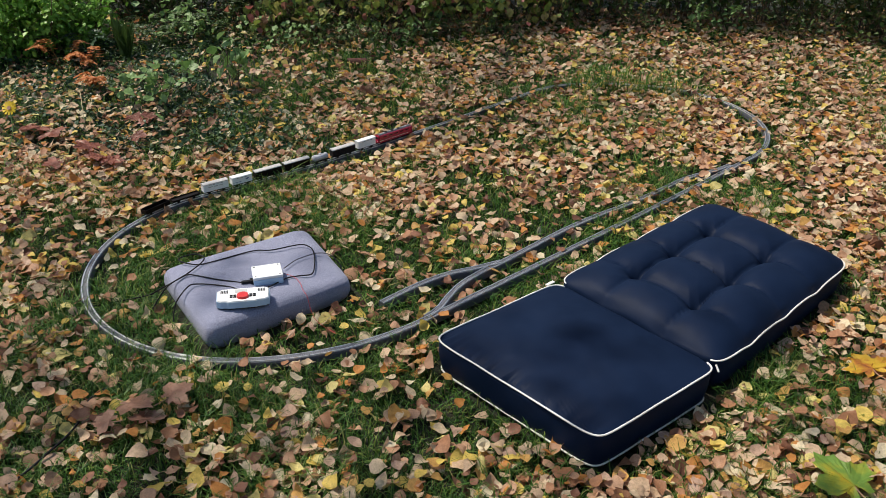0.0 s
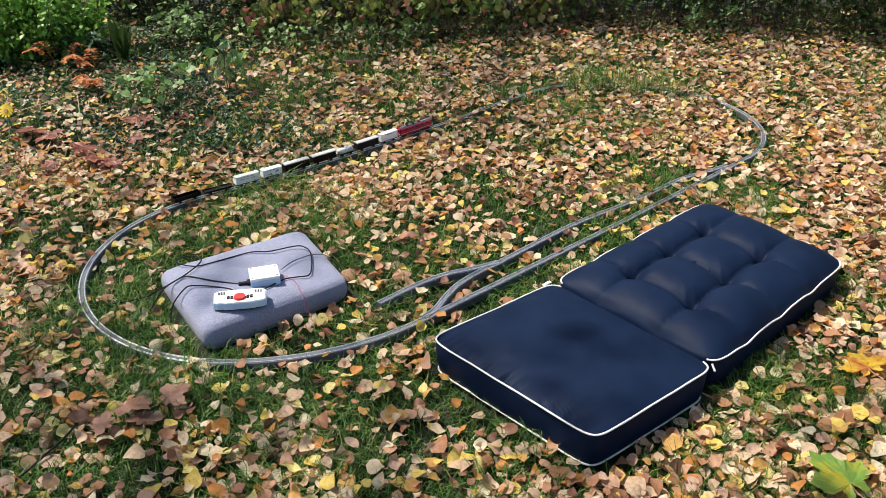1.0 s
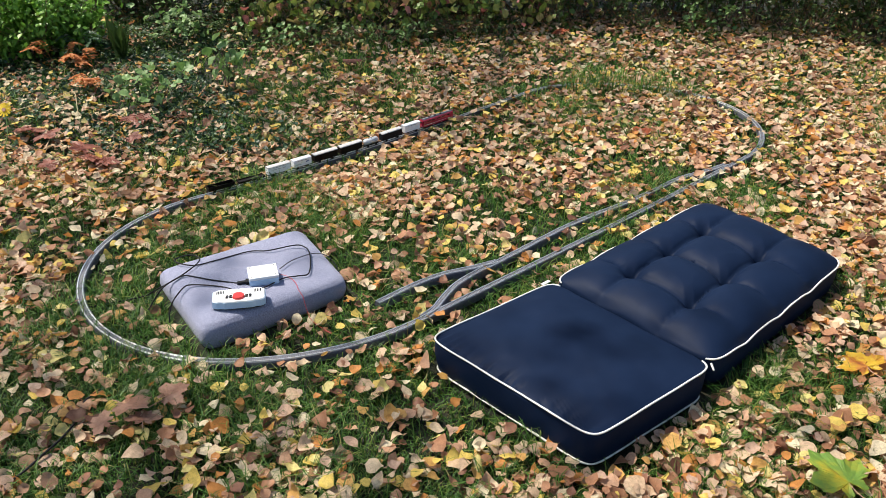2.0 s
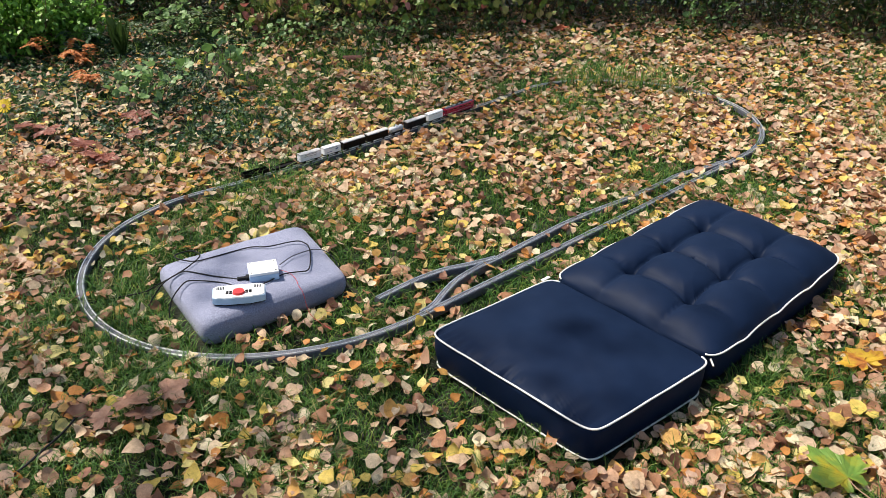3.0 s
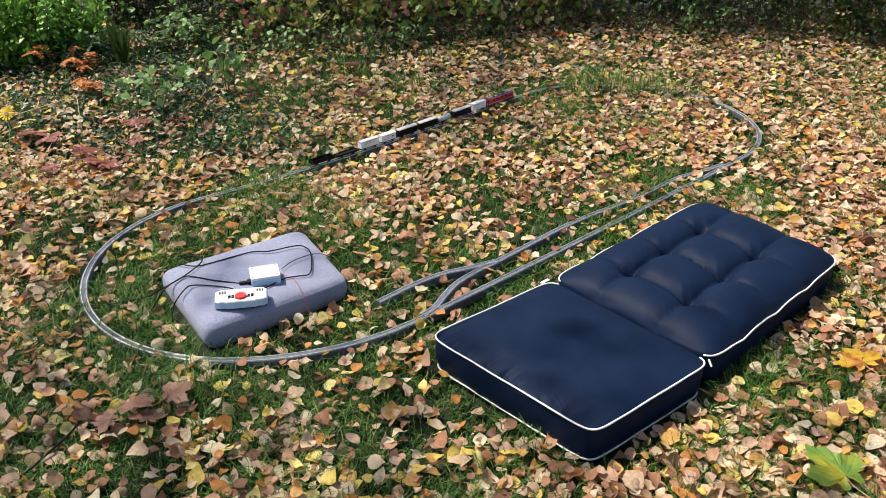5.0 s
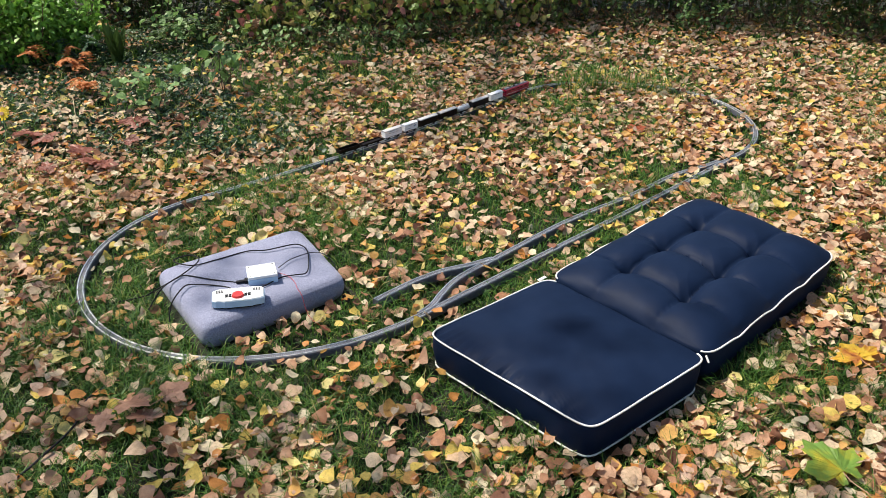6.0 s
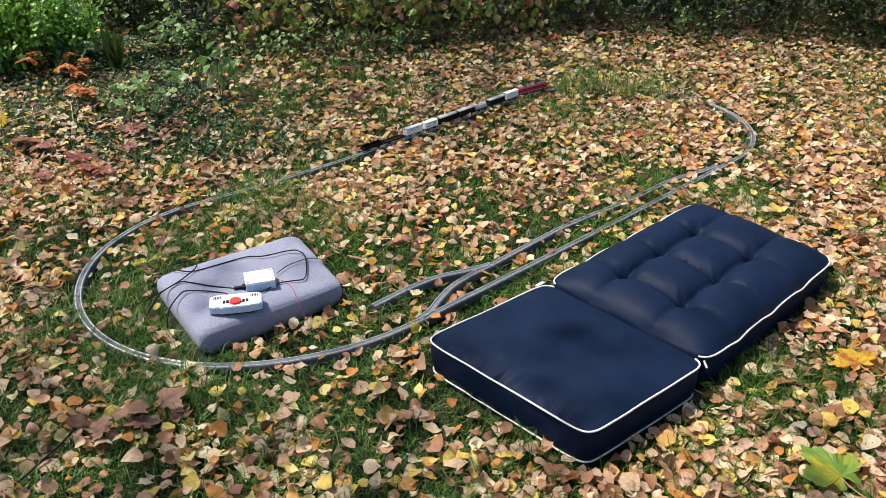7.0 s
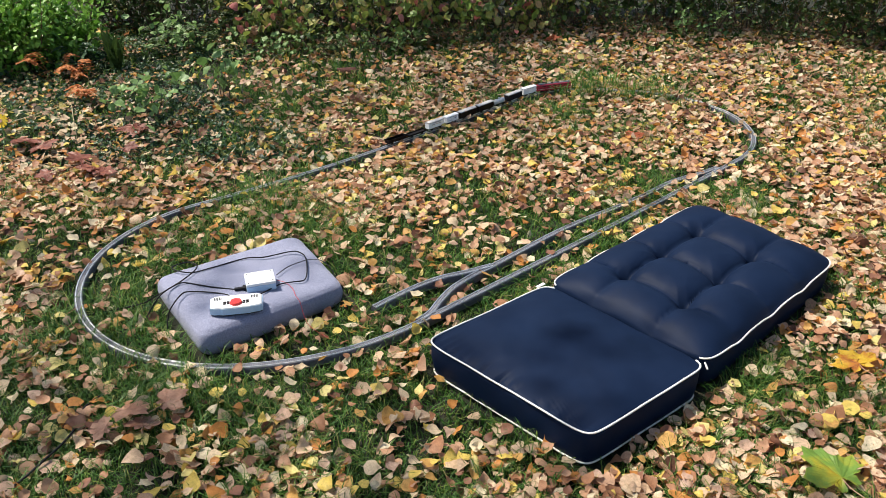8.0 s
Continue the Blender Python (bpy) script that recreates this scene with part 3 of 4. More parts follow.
def pad(name, q, parent, height, crown, tufts, pull, hinge, puckers=0.0, shoulder=0.045):
    """A box cushion: sides between two welts, a domed top, tufts joined by creases; the hinge side has no welt."""
    ring = pad_outline(q, n=60)
    m, rings = len(ring), 46
    mid = np.mean([np.array(c) for c in q], 0)
    sides = [(0.93, -0.010), (0.965, -0.004), (0.982, 0.006), (0.996, 0.3 * height), (1.004, 0.55 * height), (1.004, 0.85 * height), (1.0, height)]
    v = []
    width = np.linalg.norm(np.array(q[1]) - np.array(q[0]))
    length = np.linalg.norm(np.array(q[2]) - np.array(q[1]))

    def sag(a, b):
        """The welt dips where a crease runs out to the edge."""
        return sum(0.010 * math.exp(-(((a - ua) * length) ** 2 + ((b - ub) * width) ** 2) / 0.0016) for _, (ua, ub), _ in pull if min(ua, ub, 1 - ua, 1 - ub) < 0.02)

    def top(a, b):
        da, db = min(a, 1 - a) * length, min(b, 1 - b) * width
        dome = (1 - math.exp(-da / shoulder)) * (1 - math.exp(-db / shoulder))
        z = height + crown * dome
        dent = 0.0
        for ta, tb, depth, reach in tufts:
            d = math.hypot((a - ta) * length, (b - tb) * width)
            dent = max(dent, depth * math.exp(-d / reach))
        crease = 0.0
        for (ta, tb), (ua, ub), depth in pull:
            ax, ay, bx, by = ta * length, tb * width, ua * length, ub * width
            px, py = a * length - ax, b * width - ay
            l2 = (bx - ax) ** 2 + (by - ay) ** 2
            f = max(0.0, min(1.0, (px * (bx - ax) + py * (by - ay)) / l2))
            d = math.hypot(px - f * (bx - ax), py - f * (by - ay))
            edge = min(ua, ub, 1 - ua, 1 - ub) < 0.02
            strength = (1 - 0.85 * f) if edge else (1 - 0.3 * math.sin(math.pi * f))
            near = min(1.0, d / (0.084 + 0.03 * edge * f))
            crease = max(crease, depth * strength * (1 - math.sqrt(1 - (1 - near) ** 2)))
        z -= max(dent, crease) + 0.3 * min(dent, crease)
        if puckers:
            wave = max(0.0, noise.noise(Vector((b * width * 46, 3.1, a * 2)))) ** 0.7
            z -= puckers * wave * math.exp(-da / 0.024) * min(1, da / 0.008) * (a < 0.5)
        z += 0.0011 * noise.noise(Vector((a * length * 26, b * width * 26, 5.0 + height))) * min(1, dome * 2)
        return z + 0.005 * noise.noise(Vector((a * 5, b * 4, height * 9)))

    for f, z in sides:
        for a, b in ring:
            aa, bb = 0.5 + (a - 0.5) * f, 0.5 + (b - 0.5) * f
            x, y = quad_point(q, aa, bb)
            w = 0.003 * noise.noise(Vector((x * 14, y * 14, z * 20)))
            v.append((x - mid[0] + w, y - mid[1] + w, z - (sag(a, b) if z > 0.5 * height else 0)))
    for k in range(1, rings):
        f = 1 - (k / rings) ** 1.15
        for a, b in ring:
            aa, bb = 0.5 + (a - 0.5) * f, 0.5 + (b - 0.5) * f
            x, y = quad_point(q, aa, bb)
            v.append((x - mid[0], y - mid[1], top(aa, bb) - sag(a, b) * max(0, 1 - k / 4)))
    x, y = quad_point(q, 0.5, 0.5)
    v.append((x - mid[0], y - mid[1], top(0.5, 0.5)))
    levels = len(sides) + rings - 1
    t = []
    for i in range(levels - 1):
        for k in range(m):
            l = (k + 1) % m
            t += [(i * m + k, i * m + l, (i + 1) * m + l), (i * m + k, (i + 1) * m + l, (i + 1) * m + k)]
    last = (levels - 1) * m
    t += [(last + k, last + (k + 1) % m, levels * m) for k in range(m)]
    t += [(0, k + 1, k) for k in range(1, m - 1)]
    ob = mesh_object(name, np.array(v) + np.array([mid[0], mid[1], 0]), t, navy_mat, parent, smooth=True)
    start = next(k for k in range(m) if abs(ring[k][0] - hinge) < 0.006 and abs(ring[k - 1][0] - hinge) >= 0.006)
    order = [ring[(start + k) % m] for k in range(m)]
    for z, f in ((height + 0.001, 1.004), (0.006, 0.987 if puckers else 0.968)):
        line = []
        for a, b in order:
            if abs(a - hinge) < 0.006:
                continue
            x, y = quad_point(q, 0.5 + (a - 0.5) * f, 0.5 + (b - 0.5) * f)
            line.append((x, y, z - (sag(a, b) if z > 0.05 else 0) + 0.002 * noise.noise(Vector((x * 9, y * 9, z)))))
        mesh_object("piping", *tube_arrays(line, 0.0027, 7), piping_mat, ob, smooth=True)["label"] = "white corded piping"
    return ob


def build_lounger_cushion():
    c = thing("lounger_cushion", Matrix(), "navy blue two-part lounger cushion with white piping on the lawn", "cushion")
    seat = pad("seat_pad", SEAT_PAD, c, 0.106, 0.030, [], [], 1.0, 0.034, 0.075)
    part("tie_tape", box(0.035, 0.012, 0.004, (0.325, 2.215, 0.107), 0.0015, 1, pose(0, 0, 0, 0, 0, 42)), piping_mat, seat, "short white tie tape")
    part("tie_tape", box(0.006, 0.022, 0.004, (0.727, 1.797, 0.097), 0.0015, 1, pose(0, 0, 0, 40, 0, 20)), piping_mat, seat, "short white tie tape")
    la, lb = (0.21, 0.45, 0.70), (0.30, 0.675)
    tufts = [(a, b, 0.072, 0.030) for a in la for b in lb]
    pull = []
    for b in lb:
        pull += [((la[0], b), (la[1], b), 0.056), ((la[1], b), (la[2], b), 0.056), ((la[0], b), (0.0, b), 0.035), ((la[2], b), (1.0, b), 0.035)]
    for a in la:
        pull += [((a, lb[0]), (a, lb[1]), 0.056), ((a, lb[0]), (a, 0.0), 0.035), ((a, lb[1]), (a, 1.0), 0.035)]
    pad("back_pad", BACK_PAD, c, 0.097, 0.061, tufts, pull, 0.0)


def build_pillow():
    p = thing("floor_pillow", Matrix(), "grey-blue melange fabric pillow lying in the grass", "pillow")
    q = PILLOW
    ring = pad_outline(q)
    m = len(ring)
    prof = [(0.86, -0.002), (0.93, 0.002), (0.968, 0.012), (0.988, 0.028), (0.996, 0.046), (0.990, 0.062), (0.978, 0.073), (0.962, 0.0795), (0.955, 0.0805), (0.945, 0.0845), (0.91, 0.090), (0.84, 0.095), (0.7, 0.099), (0.55, 0.101), (0.4, 0.102), (0.2, 0.1025), (0.08, 0.1025)]
    v = []
    for f, z in prof:
        for a, b in ring:
            x, y = quad_point(q, 0.5 + (a - 0.5) * f, 0.5 + (b - 0.5) * f)
            v.append((x, y, z * (1.0 - 0.12 * a) + 0.004 * noise.noise(Vector((x * 7, y * 7, z * 9))) + 0.0022 * noise.noise(Vector((x * 24, y * 17, z * 30))) - 0.004))
    n = len(prof)
    t = []
    for i in range(n - 1):
        for k in range(m):
            l = (k + 1) % m
            t += [(i * m + k, i * m + l, (i + 1) * m + l), (i * m + k, (i + 1) * m + l, (i + 1) * m + k)]
    t += [((n - 1) * m, (n - 1) * m + k, (n - 1) * m + k + 1) for k in range(1, m - 1)]
    t += [(0, k + 1, k) for k in range(1, m - 1)]
    mesh_object("cover", v, t, felt_mat, p, smooth=True)


build_lounger_cushion()
build_pillow()


# ---- controller, track box and cables ----
def build_controller():
    c = thing("hand_controller", pose(-0.613, 2.123, 0.094, -1, 1, 11), "white and pale blue railway hand controller with red knob", "controller")
    outline = [(-0.078, -0.030), (-0.066, -0.037), (-0.05, -0.038), (-0.04, -0.042), (0.04, -0.042), (0.05, -0.038), (0.066, -0.037), (0.078, -0.030), (0.08, 0.026), (0.066, 0.036), (-0.066, 0.036), (-0.08, 0.026)]

    def slab(z0, z1, f0, f1):
        bm = bmesh.new()
        low = [bm.verts.new((x * f0, y * f0, z0)) for x, y in outline]
        high = [bm.verts.new((x * f1, y * f1, z1)) for x, y in outline]
        bm.faces.new(low[::-1])
        bm.faces.new(high)
        for i in range(len(outline)):
            j = (i + 1) % len(outline)
            bm.faces.new((low[i], low[j], high[j], high[i]))
        return bm
    part("lower_shell", slab(0, 0.004, 0.96, 0.98), black_mat, c, "dark base edge")
    part("body", slab(0.004, 0.024, 1.0, 0.985), pale_blue_mat, c, "pale blue shell")
    part("faceplate", slab(0.0245, 0.0275, 0.97, 0.94), white_mat, c, "white front plate")
    part("display", box(0.036, 0.022, 0.001, (-0.006, 0.018, 0.0279), 0.0004), surface("grey_display", [(0.3, (0.5, 0.52, 0.52)), (0.7, (0.6, 0.62, 0.62))], 40, 0.2, 0, 300, spots=0.1), c, "grey display")
    knob = rod(0.0185, 0.007, (0.0, -0.014, 0.031), sides=28, r2=0.0165)
    part("knob", knob, red_knob_mat, c, "round red speed knob")
    for x in (-0.034, -0.0235, 0.0235, 0.034):
        for y in (-0.006, -0.016):
            part("button", box(0.0085, 0.0065, 0.002, (x, y, 0.0285), 0.0008), black_mat, c, "dark grey button")
    for sx in (-1, 1):
        for i in range(5):
            part("function_key", box(0.0024, 0.0165, 0.0016, (sx * 0.055 + (i - 2) * 0.0048, 0.017, 0.0284), 0.0005, 1), black_mat, c, "slim black key")


def build_track_box():
    b = thing("track_box", pose(-0.567, 2.262, 0.090, 0, 0, 17), "white track connection box with pale blue base", "connection box")
    part("base", box(0.092, 0.078, 0.022, (0, 0, 0.011), 0.004), pale_blue_mat, b, "pale blue base")
    part("cover", box(0.0925, 0.0785, 0.010, (0, 0, 0.0272), 0.003), white_mat, b, "white cover")
    for x in (-0.042, 0.042):
        for y in (-0.032, 0.032):
            part("screw", rod(0.0026, 0.001, (x * 0.9, y * 0.93, 0.0325), sides=12), steel_mat, b)
    part("plug", box(0.030, 0.011, 0.009, (-0.068, -0.018, 0.0115), 0.002), black_mat, b, "black cable plug")
    part("socket", box(0.012, 0.02, 0.012, (-0.050, -0.018, 0.012), 0.001), black_mat, b, "black plug in its socket")


def pillow_top(x, y):
    """Height of the pillow's top near its middle."""
    l, f = np.array(PILLOW[0]), np.array(PILLOW[3])
    a = float(np.dot(np.array([x, y]) - l, f - l) / np.dot(f - l, f - l))
    return 0.1028 * (1.0 - 0.12 * a) - 0.0008


def over_pillow(pts):
    return [(x, y, pillow_top(x, y)) for x, y in pts]


def cable(name, pts, r, material, label, n=10):
    v, t = tube_arrays(smooth_line(pts, n), r, 8)
    return tagged(mesh_object(name, v, t, material, smooth=True), label, "cable")


def build_cables():
    cable("cable", over_pillow([(-0.575, 2.190), (-0.547, 2.210), (-0.505, 2.261), (-0.465, 2.277), (-0.430, 2.292), (-0.432, 2.363), (-0.448, 2.442), (-0.469, 2.476), (-0.503, 2.487), (-0.588, 2.445), (-0.650, 2.436), (-0.745, 2.371), (-0.805, 2.336),
                                (-0.866, 2.352), (-0.878, 2.378), (-0.836, 2.406)]) + [(-0.795, 2.365, 0.104), (-0.818, 2.290, 0.102), (-0.872, 2.225, 0.088), (-0.905, 2.20, 0.05), (-0.925, 2.17, 0.025), (-0.99, 2.11, 0.016)],
          0.0022, black_mat, "black cable coiled across the grey pillow")
    cable("cable", over_pillow([(-0.638, 2.226), (-0.662, 2.231), (-0.727, 2.245), (-0.800, 2.267), (-0.827, 2.265)]) + [(-0.868, 2.234, 0.090), (-0.915, 2.24, 0.06), (-0.955, 2.25, 0.035), (-1.04, 2.24, 0.02), (-1.12, 2.22, 0.014)],
          0.0022, black_mat, "black power cable running into the grass")
    cable("cable", over_pillow([(-0.63, 2.165), (-0.660, 2.195), (-0.719, 2.210), (-0.782, 2.213), (-0.802, 2.194)]) + [(-0.822, 2.150, 0.085), (-0.832, 2.135, 0.06), (-0.832, 2.11, 0.03), (-0.82, 2.10, 0.015)],
          0.0022, black_mat, "black controller cable over the pillow's edge")
    cable("wire", over_pillow([(-0.526, 2.322), (-0.499, 2.375), (-0.466, 2.408), (-0.430, 2.430), (-0.390, 2.42)]) + [(-0.362, 2.42, 0.06), (-0.34, 2.40, 0.02)], 0.0016, dark_roof_mat, "thin grey wire over the pillow")
    cable("wire", over_pillow([(-0.520, 2.289), (-0.488, 2.271), (-0.461, 2.235), (-0.444, 2.19)]) + [(-0.428, 2.165, 0.087), (-0.415, 2.143, 0.05), (-0.395, 2.12, 0.025), (-0.33, 2.06, 0.02)],
          0.0008, wire_red_mat, "thin red wire leading to the track")
    cable("cable", [(-0.90, 1.84, 0.02), (-0.944, 1.739, 0.034), (-0.938, 1.65, 0.036), (-0.948, 1.594, 0.034), (-0.968, 1.533, 0.036), (-1.001, 1.456, 0.034), (-1.06, 1.39, 0.03), (-1.2, 1.32, 0.02)], 0.003, black_mat, "black cable lying in the grass")


build_controller()
build_track_box()
build_cables()


# ---- train ----
def running_gear(v, length, gauge=0.0165):
    for x in (-0.28 * length, 0.28 * length):
        part("axle", rod(0.0012, gauge, (x, 0, 0.0057), "Y", 8), steel_mat, v)
        for y in (-0.0078, 0.0078):
            part("wheel", rod(0.0055, 0.0022, (x, y, 0.0057), "Y", 18), steel_mat, v)
        for y in (-0.0115, 0.0115):
            part("axle_guard", box(0.010, 0.0012, 0.008, (x, y, 0.0085), 0.0006, 1), black_mat, v)
    part("underframe", box(length * 0.96, 0.024, 0.004, (0, 0, 0.0125), 0.0008, 1), black_mat, v, "black underframe")
    for sx in (-1, 1):
        part("coupling", box(0.012, 0.005, 0.002, (sx * (length / 2), 0, 0.0085), 0.0004, 1), black_mat, v)
        for y in (-0.0098, 0.0098):
            part("buffer", rod(0.0022, 0.006, (sx * (length / 2 - 0.0005), y, 0.0125), "X", 10), steel_mat, v)


def arched_roof(length, width, low, rise, n=8):
    bm = bmesh.new()
    rows = []
    for x in (-length / 2, length / 2):
        pts = [bm.verts.new((x, -width / 2, low - 0.001))]
        pts += [bm.verts.new((x, width / 2 * -math.cos(math.pi * k / n), low + rise * math.sin(math.pi * k / n) ** 0.8)) for k in range(n + 1)]
        pts.append(bm.verts.new((x, width / 2, low - 0.001)))
        rows.append(pts)
    for k in range(len(rows[0])):
        l = (k + 1) % len(rows[0])
        bm.faces.new((rows[0][k], rows[0][l], rows[1][l], rows[1][k]))
    bm.faces.new(rows[0])
    bm.faces.new(rows[1][::-1])
    bmesh.ops.recalc_face_normals(bm, faces=bm.faces)
    return bm


def van(length, side_mat, roof_mat, label, tall=0.043, mark=None):
    v = thing("goods_van", Matrix(), label, "model wagon", "wagons of the model train")
    L = length - 0.017
    running_gear(v, L)
    part("body", box(L, 0.0284, tall - 0.0235, (0, 0, 0.0145 + (tall - 0.0235) / 2), 0.0006, 1), side_mat, v)
    part("roof", arched_roof(L + 0.002, 0.0298, tall - 0.0085, 0.0045), roof_mat, v, "curved grey roof", smooth=False)
    for sy in (-1, 1):
        door = part("door", box(L * 0.26, 0.0012, tall - 0.028, (0, sy * 0.0146, 0.0145 + (tall - 0.0265) / 2), 0.0004, 1), side_mat, v)
        part("door_rail", box(L * 0.55, 0.0008, 0.0008, (0, sy * 0.0152, tall - 0.012)), black_mat, v)
        for x in (-0.40, -0.27, 0.27, 0.40) if side_mat is not van_white_mat else ():
            part("rib", box(0.0012, 0.0010, tall - 0.026, (x * L, sy * 0.0145, 0.0145 + (tall - 0.026) / 2)), side_mat, v)
        if side_mat is van_white_mat and not mark and length > 0.118:
            for x, w in ((-0.22, 0.18), (0.0, 0.16), (0.2, 0.14)):
                part("lettering_bar", box(L * w, 0.0005, 0.0030, (x * L, sy * 0.0155, 0.033)), roof_grey_mat, v, "grey lettering bar")
        if mark:
            part("marking", box(L * 0.16, 0.0006, 0.0045, (L * 0.25, sy * 0.0152, 0.031), turn=pose(0, 0, 0, 0, 18 * sy, 0)), mark, v, "blue swoosh marking")
            part("marking", box(L * 0.3, 0.0006, 0.0016, (-L * 0.2, sy * 0.0152, 0.024)), mark, v, "small lettering bar")
    return v


def tank_wagon(length):
    v = thing("tank_wagon", Matrix(), "silver tank wagon with pale blue band", "model wagon", "wagons of the model train")
    L = length - 0.017
    running_gear(v, L)
    bm = rod(0.0135, L * 0.86, (0, 0, 0.0275), "X", 24)
    bmesh.ops.bevel(bm, geom=[e for e in bm.edges if len(e.link_faces) == 2 and abs(e.verts[0].co.x - e.verts[1].co.x) < 1e-6], offset=0.003, segments=3, affect="EDGES")
    part("tank", bm, tank_mat, v, smooth=True)
    part("dome", rod(0.005, 0.006, (0, 0, 0.042), "Z", 16), tank_mat, v)
    part("band", rod(0.01265, L * 0.12, (0, 0, 0.0275), "X", 24), pale_blue_mat, v, "pale blue band")
    part("walkway", box(L * 0.5, 0.006, 0.0008, (0, 0.0, 0.0405)), steel_mat, v)
    for x in (-0.36, 0.36):
        part("saddle", box(0.005, 0.02, 0.008, (x * L, 0, 0.018)), black_mat, v)
    return v


def open_wagon(length, tall, label, material):
    v = thing("low_wagon", Matrix(), label, "model wagon", "wagons of the model train")
    L = length - 0.017
    running_gear(v, L)
    part("deck", box(L, 0.031, 0.002, (0, 0, 0.0156)), material, v)
    for sy in (-1, 1):
        part("side_board", box(L, 0.0014, tall, (0, sy * 0.0152, 0.0166 + tall / 2)), material, v)
        for k in range(6):
            part("stake", box(0.0016, 0.0014, tall + 0.003, ((k / 5 - 0.5) * 0.94 * L, sy * 0.0166, 0.016 + tall / 2)), material, v)
    for sx in (-1, 1):
        part("end_board", box(0.0014, 0.029, tall, (sx * (L / 2 - 0.0007), 0, 0.0166 + tall / 2)), material, v)
    return v


def locomotive(length):
    v = thing("diesel_locomotive", Matrix(), "ruby red diesel locomotive with dark grey roof", "model locomotive")
    L = length - 0.01
    bm = box(L, 0.034, 0.030, (0, 0, 0.027), 0.0)
    ends = [e for e in bm.edges if abs(e.verts[0].co.x - e.verts[1].co.x) < 1e-6 and abs(e.verts[0].co.z - e.verts[1].co.z) > 0.01]
    bmesh.ops.bevel(bm, geom=ends, offset=0.007, segments=4, affect="EDGES")
    for w in bm.verts:
        if w.co.z > 0.035:
            w.co.x *= 0.955
    part("body", bm, loco_red_mat, v)
    part("roof_shoulder", arched_roof(L * 0.93, 0.0335, 0.0425, 0.0050), loco_red_mat, v, "ruby red rounded roof edge")
    part("roof_rail", box(L * 0.84, 0.003, 0.0012, (0, 0, 0.0492)), roof_grey_mat, v, "light grey roof walkway")
    part("roof", arched_roof(L * 0.91, 0.0275, 0.0440, 0.0052), dark_roof_mat, v, "dark grey roof")
    for x in (-0.22, -0.05, 0.12):
        part("fan_grille", rod(0.0075, 0.002, (x * L, 0, 0.0495), "Z", 18), black_mat, v, "round roof grille")
    for sy in (-1, 1):
        part("stripe", box(L * 0.93, 0.0007, 0.0011, (0, sy * 0.0172, 0.0205)), van_white_mat, v, "white stripe")
        for k in range(5):
            part("window", box(L * 0.10, 0.0007, 0.0045, ((k - 2) * 0.155 * L, sy * 0.0171, 0.0365), 0.0003, 1), glass_mat, v)
        part("cab_door", box(L * 0.035, 0.0009, 0.02, (0.40 * L, sy * 0.0172, 0.028)), loco_red_mat, v)
    for sx in (-1, 1):
        part("windscreen", box(0.001, 0.022, 0.0075, (sx * L * 0.488, 0, 0.0355), 0.0003, 1), glass_mat, v)
        for y in (-0.0105, 0.0105):
            part("headlight", rod(0.0018, 0.0016, (sx * L * 0.499, y, 0.0205), "X", 12), white_mat, v)
            part("buffer", rod(0.0025, 0.007, (sx * (L / 2 + 0.002), y, 0.0135), "X", 12), steel_mat, v)
        part("coupling", box(0.012, 0.005, 0.002, (sx * (L / 2 + 0.002), 0, 0.0085), 0.0004, 1), black_mat, v)
        bogie = part("bogie", box(L * 0.26, 0.024, 0.007, (sx * 0.29 * L, 0, 0.0085), 0.001, 1), black_mat, v, "black bogie frame")
        for k in (-1, 1):
            for y in (-0.0078, 0.0078):
                part("wheel", rod(0.0062, 0.0022, (sx * 0.29 * L + k * 0.018, y, 0.0063), "Y", 18), steel_mat, bogie)
    part("fuel_tank", box(L * 0.2, 0.024, 0.008, (0, 0, 0.009), 0.001, 1), black_mat, v)
    return v


TRAIN = [
    (locomotive(0.225), 0.225),
    (van(0.115, van_white_mat, van_white_mat, "white refrigerated goods van with white roof", 0.055), 0.115),
    (van(0.138, van_black_mat, roof_grey_mat, "black goods van with light grey roof", 0.052), 0.138),
    (tank_wagon(0.102), 0.102),
    (van(0.137, van_brown_mat, roof_grey_mat, "dark brown goods van with grey roof", 0.052), 0.137),
    (van(0.137, van_brown_mat, roof_grey_mat, "dark brown goods van with grey roof", 0.052), 0.137),
    (van(0.104, van_white_mat, van_white_mat, "white goods van with blue swoosh marking", 0.052, blue_mark_mat), 0.104),
    (van(0.122, van_white_mat, roof_grey_mat, "white goods van with small lettering bars", 0.053, None), 0.122),
    (open_wagon(0.135, 0.004, "dark brown low flat wagon", van_brown_mat), 0.135),
    (open_wagon(0.130, 0.013, "dark brown open wagon at the train's end", van_brown_mat), 0.130),
]
RUN_T = (0.0, 1.0, 3.0, 3.5, 4.5, 6.0, 7.0, 8.0)
RUN_S = (3.192, 3.343, 3.650, 3.730, 3.892, 4.137, 4.287, 4.432)
RAIL_TOP = TRACK_Z + 0.0107


